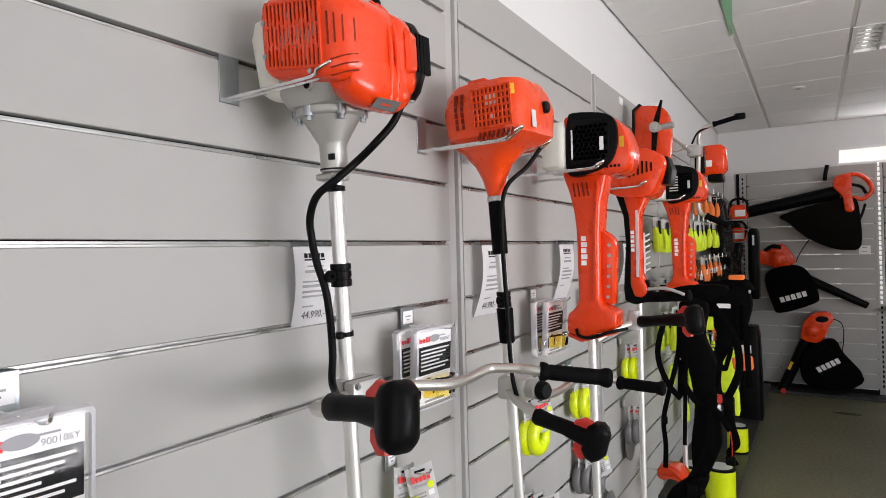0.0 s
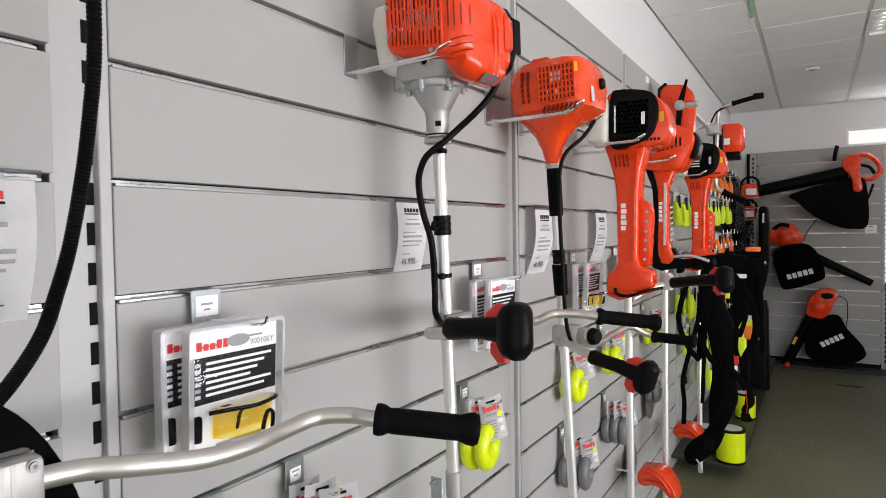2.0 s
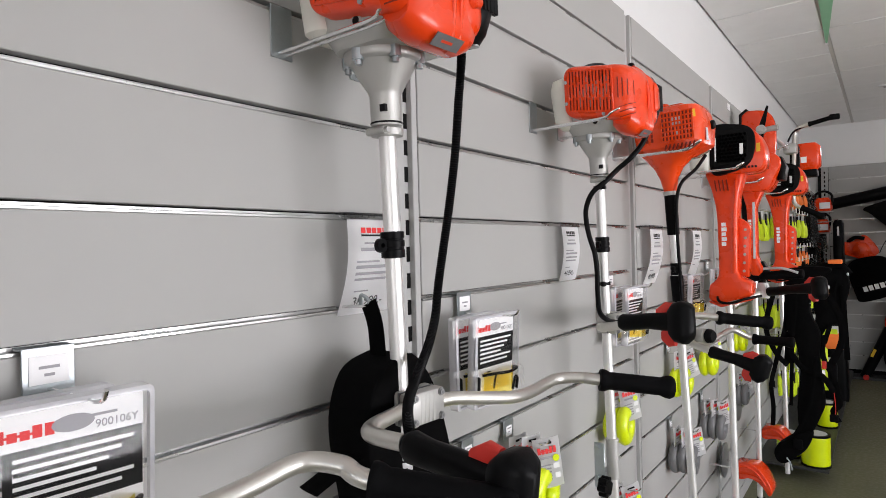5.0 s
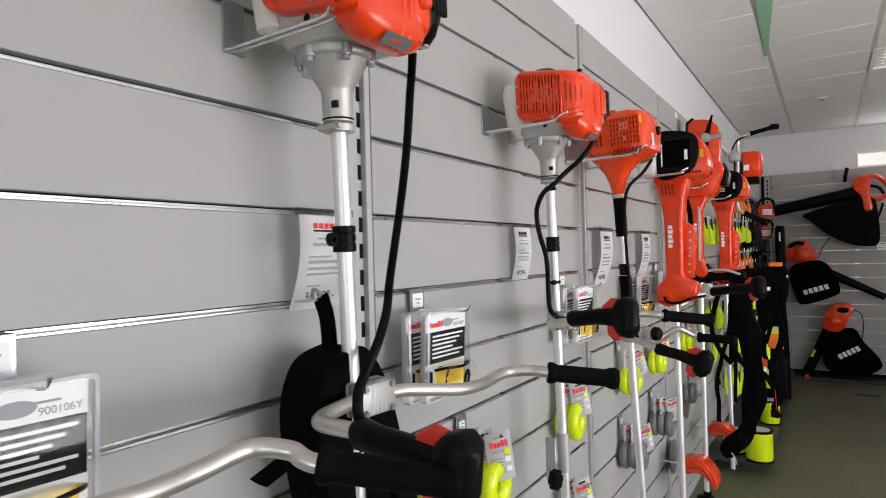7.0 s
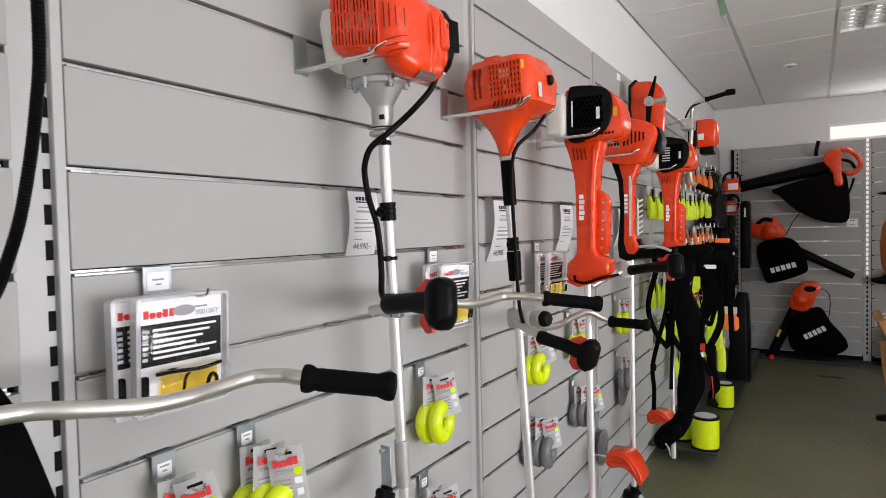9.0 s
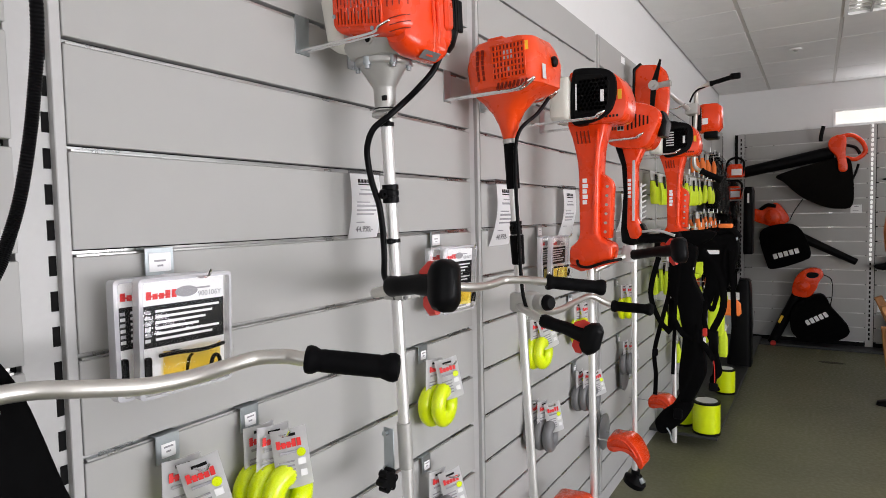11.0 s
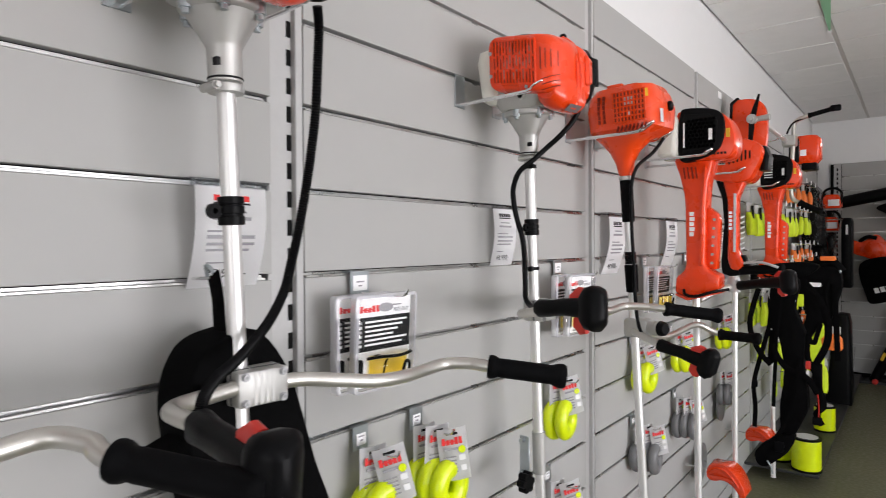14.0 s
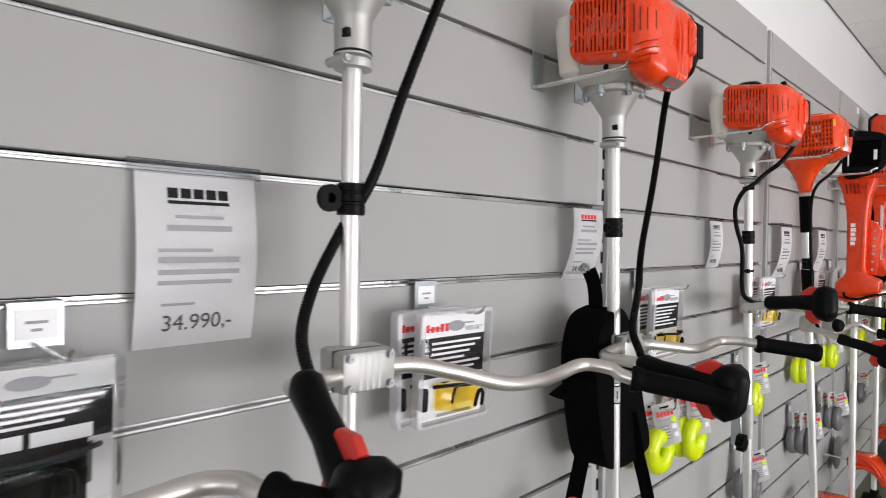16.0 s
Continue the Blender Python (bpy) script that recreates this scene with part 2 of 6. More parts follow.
def mesh_of(name, bm, mat, smooth=40):
    bmesh.ops.recalc_face_normals(bm, faces=bm.faces[:])
    me = bpy.data.meshes.new(name)
    bm.to_mesh(me)
    bm.free()
    me.materials.append(mat)
    me.shade_smooth()
    me.set_sharp_from_angle(angle=radians(smooth))
    return me


def thing(name, at, label, category, group="", kind=""):
    ob = new(name)
    ob.location = at
    ob.empty_display_size = 0.05
    return tagged(ob, label, category, group, kind)


def hang(ob, parent):
    """Makes ob, built in world places, a part of parent."""
    ob.parent = parent
    ob.matrix_parent_inverse = Matrix.Translation(-Vector(parent.location))
    return ob


def part(name, bm, mat, parent, label="", m=None, smooth=40):
    if m is not None:
        bm.transform(m)
    ob = new(name, mesh_of(name, bm, mat, smooth))
    hang(ob, parent)
    if label:
        ob["label"] = label
    return ob


def solo(name, bm, mat, label, category, group="", kind="", smooth=40):
    return tagged(new(name, mesh_of(name, bm, mat, smooth)), label, category, group, kind)


def letters(text, size, mat, parent, m, name="writing", warp=None):
    cu = bpy.data.curves.new("writing", "FONT")
    cu.body, cu.size, cu.extrude, cu.align_x = text, size, 0.0002, "CENTER"
    ob = bpy.data.objects.new("writing", cu)
    me = bpy.data.meshes.new_from_object(ob)
    bpy.data.objects.remove(ob), bpy.data.curves.remove(cu)
    if warp:
        for v in me.vertices:
            v.co = warp(v.co)
    me.transform(m)
    me.materials.clear()
    me.materials.append(mat)
    o = new(name, me)
    hang(o, parent)
    return o


def facing(x, y, z, turn=0.0, tilt=0.0):
    """The pose of a sheet that faces out of the wall: its x runs along the wall, its y up."""
    return Matrix.Translation((x, y, z)) @ Matrix.Rotation(radians(turn), 4, "Z") @ Matrix(((0, 0, 1, 0), (1, 0, 0, 0), (0, 1, 0, 0), (0, 0, 0, 1))) @ Matrix.Rotation(radians(tilt), 4, "X")


def flat_box(x0, y0, x1, y1, z0, z1):
    return block((x0, y0, z0), (x1, y1, z1))


def logo(x, y, w, h, z, parent, m, mat):
    """A maker's mark as five plain upright blocks and a bar."""
    bits = []
    for i in range(5):
        hh = h if i in (0, 3, 4) else h * 0.72
        bits.append(flat_box(x + w * i / 5, y, x + w * (i + 0.78) / 5, y + hh, z, z + 0.0004))
        if i in (1, 2, 3):
            bits.append(flat_box(x + w * (i - 0.25) / 5, y + h * 0.3, x + w * i / 5, y + h * 0.5, z, z + 0.0004))
    return part("maker_mark", join(*bits), mat, parent, m=m)


# ---- the large structure ----
PITCH, GROOVE, TOP = 0.1537, 0.011, 2.382
Z0 = 1.462 - 9 * PITCH  # the lowest groove
wall_left = solo("wall_left", block((-0.3, ROOM_Y0 - 0.15, 0), (WALL_X, ROOM_Y1 + 0.15, CEIL + 0.1)), WHITE, "white painted plaster wall behind the grey slat panels", "wall", kind="structure")
wall_far = solo("wall_far", join(
    block((WALL_X, ROOM_Y1, 0), (ROOM_X, ROOM_Y1 + 0.15, 2.385)), block((WALL_X, ROOM_Y1, 2.575), (ROOM_X, ROOM_Y1 + 0.15, CEIL + 0.1)),
    block((WALL_X, ROOM_Y1, 2.385), (1.05, ROOM_Y1 + 0.15, 2.575)), block((3.6, ROOM_Y1, 2.385), (ROOM_X, ROOM_Y1 + 0.15, 2.575))),
    WHITE, "white painted wall with a narrow high window", "wall", kind="structure")
# Never in view; its shop window is assumed, to go with the fill lamp.
wall_near = solo("wall_near", join(block((WALL_X, ROOM_Y0 - 0.15, 0), (0.4, ROOM_Y0, CEIL + 0.1)), block((3.8, ROOM_Y0 - 0.15, 0), (ROOM_X, ROOM_Y0, CEIL + 0.1)),
    block((0.4, ROOM_Y0 - 0.15, 2.55), (3.8, ROOM_Y0, CEIL + 0.1)), block((0.4, ROOM_Y0 - 0.15, 0), (3.8, ROOM_Y0, 0.45))), WHITE, "unseen white wall with an assumed shop window", "wall", kind="structure")
wall_right = solo("wall_right", join(block((ROOM_X, ROOM_Y0 - 0.15, 0), (ROOM_X + 0.15, -0.9, CEIL + 0.1)), block((ROOM_X, -0.9, 0), (ROOM_X + 0.15, 4.7, 0.5)),
    block((ROOM_X, -0.9, 2.6), (ROOM_X + 0.15, 4.7, CEIL + 0.1)), block((ROOM_X, 4.7, 0), (ROOM_X + 0.15, ROOM_Y1 + 0.15, CEIL + 0.1)), block((ROOM_X, 1.86, 0.5), (ROOM_X + 0.15, 1.94, 2.6))),
    WHITE, "white painted wall with large shop windows", "wall", kind="structure")
floor = solo("floor", block((-0.3, ROOM_Y0 - 0.15, -0.12), (ROOM_X + 0.15, ROOM_Y1 + 0.15, 0)), FLOOR, "worn grey-green painted concrete floor with stains", "floor", kind="structure")
stain = solo("floor_stain", moved(lathe([(0.03, 0), (0.06, 0.0006), (0.055, 0.0012)], 24), pose(1.06, 6.63, 0.0) @ Matrix.Diagonal((1.9, 0.8, 1, 1))), STAIN, "dark dried stain on the painted floor", "stain", kind="structure")

# ceiling: slab, tiles and the visible grid
ceiling = solo("ceiling", block((WALL_X, ROOM_Y0, CEIL + 0.03), (ROOM_X, ROOM_Y1, CEIL + 0.1)), WHITE, "white suspended ceiling of square mineral tiles", "ceiling", kind="structure")
GX, GY, T = 0.447, 4.9, 0.605
bits, bars = [], []
for i in range(-1, 8):
    for j in range(-16, 6):
        x0, y0 = GX + T * i, GY + T * j
        if (i == 1 and j in (-1, -6)) or (i == 4 and j in (-1, -6)):
            continue
        a, b = (max(x0, WALL_X) + 0.012, max(y0, ROOM_Y0) + 0.004), (min(x0 + T, ROOM_X) - 0.012, min(y0 + T, ROOM_Y1) - 0.004)
        if b[0] > a[0] and b[1] > a[1]:
            bits.append(block((a[0], a[1], CEIL), (b[0], b[1], CEIL + 0.02), 0.003, 1))
ceiling_tiles = solo("ceiling_tiles", join(*bits), TILE, "white mineral fibre ceiling tiles", "ceiling", kind="structure")
for i in range(0, 8):
    bars.append(block((GX + T * i - 0.012, ROOM_Y0, CEIL + 0.002), (GX + T * i + 0.012, ROOM_Y1, CEIL + 0.016)))
for j in range(-15, 6):
    bars.append(block((WALL_X, GY + T * j - 0.005, CEIL + 0.014), (ROOM_X, GY + T * j + 0.005, CEIL + 0.02)))
ceiling_grid = solo("ceiling_grid", join(*bars), GRID, "white metal grid between the ceiling tiles", "ceiling", kind="structure")


def ceiling_light(x, y):
    t = thing("ceiling_light", (x, y, CEIL), "square recessed ceiling light with shiny louvre blades", "ceiling light", "recessed ceiling lights")
    part("housing", join(block((x + 0.01, y + 0.01, CEIL + 0.08), (x + T - 0.01, y + T - 0.01, CEIL + 0.085)), *[block(a, b) for a, b in (
        ((x + 0.005, y + 0.005, CEIL - 0.004), (x + T - 0.005, y + 0.03, CEIL + 0.08)), ((x + 0.005, y + T - 0.03, CEIL - 0.004), (x + T - 0.005, y + T - 0.005, CEIL + 0.08)),
        ((x + 0.005, y + 0.03, CEIL - 0.004), (x + 0.03, y + T - 0.03, CEIL + 0.08)), ((x + T - 0.03, y + 0.03, CEIL - 0.004), (x + T - 0.005, y + T - 0.03, CEIL + 0.08)))]), WHITE, t)
    for k in range(4):
        part("tube", rod((x + 0.09 + 0.14 * k, y + 0.04, CEIL + 0.036), (x + 0.09 + 0.14 * k, y + T - 0.04, CEIL + 0.036), 0.013), TUBEGLOW, t)
    for k in range(6):
        part("louvre_blade", block((x + 0.03, y + 0.085 + 0.085 * k, CEIL - 0.002), (x + T - 0.03, y + 0.087 + 0.085 * k, CEIL + 0.017)), CAST, t)
    for k in range(3):
        part("louvre_rib", block((x + 0.16 + 0.14 * k, y + 0.03, CEIL - 0.003), (x + 0.172 + 0.14 * k, y + T - 0.03, CEIL + 0.02)), CAST, t)


for cx in (1, 4):
    for cy in (-1, -6):
        ceiling_light(GX + T * cx, GY + T * cy)
sprinkler = thing("smoke_detector", (0.748, 5.68, CEIL), "small flat white ceiling detector", "detector")
part("body", lathe([(0.045, -0.012), (0.05, -0.004), (0.05, 0.002)], 24, pose(0.748, 5.68, CEIL)), WHITE, sprinkler)
part("cap", lathe([(0.012, -0.02), (0.02, -0.012)], 16, pose(0.748, 5.68, CEIL)), CAST, sprinkler)

ribbon = thing("green_ribbon", (0.44, 3.9, CEIL), "pale green tapered ribbon stuck along a ceiling bar", "ribbon")
part("ribbon_sheet", moved(slab([(0.428, 4.02), (0.436, 4.02), (0.56, 2.75), (0.47, 2.6)], -0.0015, 0.0015), Matrix.Translation((0, 0, CEIL - 0.006)) @ Matrix(((1, 0, 0, 0), (0, 0, 1, 0), (0, -1, 0, 0), (0, 0, 0, 1)))), GREEN, ribbon)
part("tape", block((0.424, 3.99, CEIL - 0.009), (0.442, 4.03, CEIL + 0.0005)), PAPER, ribbon, "strip of white tape")

# high window in the far wall
window_1 = thing("window_1", (2.3, ROOM_Y1, 2.385), "narrow white framed window with bright daylight outside", "window", kind="structure")
part("window_frame", join(block((1.05, ROOM_Y1 - 0.012, 2.385), (3.6, ROOM_Y1 + 0.06, 2.41)), block((1.05, ROOM_Y1 - 0.012, 2.55), (3.6, ROOM_Y1 + 0.06, 2.575)),
    block((1.05, ROOM_Y1 - 0.012, 2.41), (1.075, ROOM_Y1 + 0.06, 2.55)), block((3.575, ROOM_Y1 - 0.012, 2.41), (3.6, ROOM_Y1 + 0.06, 2.55)), block((2.3, ROOM_Y1 - 0.01, 2.41), (2.34, ROOM_Y1 + 0.06, 2.55))), PAPER, window_1)
part("pane", block((1.075, ROOM_Y1 + 0.03, 2.41), (3.575, ROOM_Y1 + 0.036, 2.55)), GLASSGLOW, window_1)


def shared(name, me, parent, at, label=""):
    ob = new(name, me)
    ob.parent = parent
    ob.location = at
    if label:
        ob["label"] = label
    return ob


# grey slat panels along the left wall
slat_mesh = mesh_of("slat", block((-0.018, 0, GROOVE / 2), (0, 1.179, PITCH - GROOVE / 2), 0.0012, 1), GREY)
insert_mesh = mesh_of("groove_insert", join(block((-0.0125, 0, -0.0053), (-0.0015, 1.162, -0.0012), 0.0006, 1), block((-0.0155, 0, -0.0053), (-0.0128, 1.162, 0.0032))), ALU)
slot_parts = [block((-0.018, 0.012, z), (-0.0132, 0.022, z + 0.029)) for z in np.arange(0.1, 2.33, 0.0512)]
slot_mesh = mesh_of("slots", join(*slot_parts), BACKING)
up_mesh = mesh_of("upright", join(block((-0.05, -0.0295, 0), (-0.014, 0.0235, TOP), 0.001, 1), block((-0.05, 0.0235, 0), (-0.002, 0.0395, TOP), 0.0015, 1)), STEEL_GREY)
wall_back = solo("panel_backing", block((-0.05, ROOM_Y0, 0), (-0.03, ROOM_Y1, TOP - 0.002)), BACKING, "black board behind the slat panels that gives the shade in the grooves", "wall", kind="structure")
for n in range(-3, 5):
    y0 = 0.175 + 1.25 * n
    panel = tagged(new("slat_panel"), "grey slat wall panel with aluminium groove inserts", "wall panel", "slat panels along the wall", "structure")
    panel.location = (0, y0, 0)
    for k in range(-1, 15):
        z = Z0 + k * PITCH
        if z + PITCH < 0.12 or z > TOP - 0.05:
            continue
        if y0 + 1.17 > ROOM_Y1:
            continue
        shared("slat", slat_mesh, panel, (0, 0, z))
        shared("groove_insert", insert_mesh, panel, (0, 0.004, z))
for n in range(-3, 6):
    u = tagged(new("upright", up_mesh), "grey slotted steel shelving upright", "upright", "uprights along the wall", "structure")
    u.location = (0, 0.135 + 1.25 * n, 0)
    if n < 1:
        shared("slots", slot_mesh, u, (0, 0, 0))
end_panel = solo("end_panel", block((-0.03, 6.38, 0), (0.0, 7.2, TOP)), GREY, "grey panel at the end of the wall", "wall panel", kind="structure")

# grey slat panels along the far wall
FY = 7.45
far_slat = mesh_of("slat", block((0, 0, GROOVE / 2), (1.17, 0.018, PITCH - GROOVE / 2), 0.0012, 1), GREY)
far_insert = mesh_of("groove_insert", join(block((0.02, 0.003, -0.0053), (1.15, 0.016, -0.0035)), block((0.02, 0.0125, -0.0053), (1.15, 0.016, 0.0053)), block((0.02, 0.002, -0.0053), (1.15, 0.005, -0.0015))), ALU)
far_back = solo("panel_backing", block((0.1, FY + 0.02, 0), (ROOM_X, ROOM_Y1 - 0.02, TOP - 0.004)), BACKING, "black board behind the far slat panels that gives the shade in the grooves", "wall", kind="structure")
for n in range(0, 3):
    panel = tagged(new("slat_panel"), "grey slat wall panel of the far wall", "wall panel", "slat panels of the far wall", "structure")
    panel.location = (0.207 + 1.235 * n, FY, 0)
    for k in range(-1, 15):
        z = Z0 + k * PITCH
        if z + PITCH < 0.15 or z > TOP - 0.05:
            continue
        shared("slat", far_slat, panel, (0, 0, z))
        shared("groove_insert", far_insert, panel, (0, 0, z))
for n in range(0, 4):
    x = 0.167 + 1.235 * n
    u = solo("upright", block((x - 0.034, FY + 0.004, 0), (x + 0.034, FY + 0.03, TOP)), STEEL_GREY, "grey slotted steel upright on the far wall", "upright", "uprights of the far wall", "structure")
    low = [block((x - 0.008, FY + 0.001, z), (x + 0.006, FY + 0.006, z + 0.03)) for z in np.arange(0.1, 2.33, 0.05) if z < 0.95 or n != 1]
    part("slots", join(*low), BACKING, u)
    # These slots emit by themselves in place of daylight; the wall behind is solid.
    if n == 1:
        part("lit_slots", join(*[block((x - 0.01, FY - 0.001, z), (x + 0.008, FY + 0.006, z + 0.034), 0.004, 1) for z in np.arange(0.95, 2.36, 0.05)]), SLOTGLOW, u, "bright white slots that glow themselves, for daylight presumed behind")
plinth = solo("baseboard", block((0.13, FY - 0.21, 0), (ROOM_X, FY + 0.002, 0.03), 0.003, 1), DECK, "dark grey plinth along the far wall", "baseboard", kind="structure")
wall_base = solo("baseboard", block((-0.03, ROOM_Y0, 0), (-0.001, 7.2, 0.075)), STEEL_GREY, "grey plinth below the slat panels", "baseboard", kind="structure")


# ---- brush cutters on the wall ----
def wire_hook(y, z, reach, tip=0.02, r=0.0027, drop=0.0):
    """Double wire hook on a zinc plate in a groove of the slat wall."""
    t = thing("wire_hook", (0, y, z), "zinc double wire hook in a groove of the slat wall", "hook", "tool hooks on the wall")
    part("plate", join(block((0.0, y - 0.02, z - 0.075 - drop), (0.0025, y + 0.02, z + 0.004), 0.0008, 1), block((-0.012, y - 0.02, z - 0.001), (0.002, y + 0.02, z + 0.002))), ZINC, t)
    w = 0.007
    pts = [(0.002, y - w, z - 0.068), (reach * 0.5, y - w, z - 0.066), (reach - tip * 2.4, y - w, z - 0.064), (reach - tip * 1.1, y - w * 1.5, z - 0.062 + tip * 0.4), (reach, y - w * 0.5, z - 0.062 + tip), (reach + 0.002, y, z - 0.06 + tip),
           (reach, y + w * 0.5, z - 0.062 + tip), (reach - tip * 1.1, y + w * 1.5, z - 0.062 + tip * 0.4), (reach - tip * 2.4, y + w, z - 0.064), (reach * 0.5, y + w, z - 0.066), (0.002, y + w, z - 0.068)]
    part("wire", sweep([(a, b, c - drop) for a, b, c in pts], r, 10, 4), CHROME, t)
    return t


def sleeve_clamp(t, m, z, lug=-1, big=1.0):
    """Black ribbed clamp with an eye, round the shaft."""
    c = part("clamp", lathe([(0.0145, -0.02), (0.018, -0.019), (0.018, -0.008), (0.0165, -0.007), (0.0165, -0.004), (0.018, -0.003), (0.018, 0.006), (0.0165, 0.007), (0.0165, 0.009), (0.018, 0.01), (0.018, 0.019), (0.0145, 0.02)], 24), BLACK, t, "black plastic shaft clamp", m @ pose(0, 0, z))
    eye = lathe([(0.004, -0.004), (0.0105, -0.004), (0.0105, 0.004), (0.004, 0.004), (0.004, -0.004)], 16)
    part("eye", moved(eye, m @ pose(0.0, lug * (0.0165 + 0.0095 * big), z) @ pose(0, 0, 0, 0, 90, 0) @ Matrix.Diagonal((big, big, 1, 1))), BLACK, c)


def grip(t, a, b, r=0.0165):
    a, b = Vector(a), Vector(b)
    h = (b - a).length
    m = Matrix.Translation(a) @ (b - a).to_track_quat("Z", "Y").to_matrix().to_4x4()
    prof = [(r * 0.8, -0.004), (r * 1.2, -0.003), (r * 1.28, 0.002), (r * 1.22, 0.008), (r * 0.98, 0.016)]
    prof += [(r * (1.02 + 0.012 * (k % 2)), 0.016 + (h - 0.036) * k / 16) for k in range(1, 16)]
    prof += [(r * 1.0, h - 0.02), (r * 1.25, h - 0.008), (r * 1.3, h), (r * 1.1, h + 0.006), (r * 0.5, h + 0.008)]
    part("grip", lathe(prof, 24, m), RUBBER, t, "black rubber grip")


def throttle(t, a, b, spin=0.0, size=1.0):
    """Throttle handle: ribbed grip, large pod at its end, red trigger and red lock lever."""
    a, b = Vector(a), Vector(b)
    d = b - a
    h = d.length
    m = Matrix.Translation(a) @ d.to_track_quat("Z", "Y").to_matrix().to_4x4() @ Matrix.Rotation(radians(spin), 4, "Z") @ Matrix.Scale(size, 4)
    h /= size
    body = part("throttle_grip", loft([(-0.01, 0, 0, 0.026, 0.03, 0.012), (0.0, 0, 0, 0.034, 0.04, 0.015), (0.03, 0, 0, 0.031, 0.036, 0.015), (h * 0.45, 0, 0.002, 0.03, 0.036, 0.014), (h * 0.75, 0, 0, 0.034, 0.042, 0.015), (h, 0, 0, 0.038, 0.05, 0.016)]), BLACK, t, "black moulded throttle handle", m)
    part("pod", loft([(h - 0.028, 0, -0.002, 0.034, 0.06, 0.012), (h - 0.016, 0.002, -0.002, 0.048, 0.084, 0.014), (h + 0.0, 0.004, -0.002, 0.056, 0.092, 0.018), (h + 0.014, 0.003, 0.0, 0.042, 0.076, 0.014), (h + 0.024, 0, 0.002, 0.012, 0.05, 0.005)]), BLACK, body, "", m)
    part("trigger", loft([(h - 0.05, 0, -0.03, 0.012, 0.02, 0.004), (h - 0.036, 0, -0.034, 0.014, 0.04, 0.005), (h - 0.02, 0, -0.034, 0.014, 0.036, 0.005)]), TRIGGER, body, "red trigger", m)
    part("lock_lever", loft([(h - 0.06, 0, 0.022, 0.012, 0.012, 0.004), (h - 0.038, 0, 0.03, 0.014, 0.026, 0.005), (h - 0.02, 0, 0.028, 0.014, 0.024, 0.005)]), TRIGGER, body, "red lock lever", m)
    part("screw", rod(m @ Vector((0.0165, 0, 0.004)), m @ Vector((0.02, 0, 0.004)), 0.004), ZINC, body)


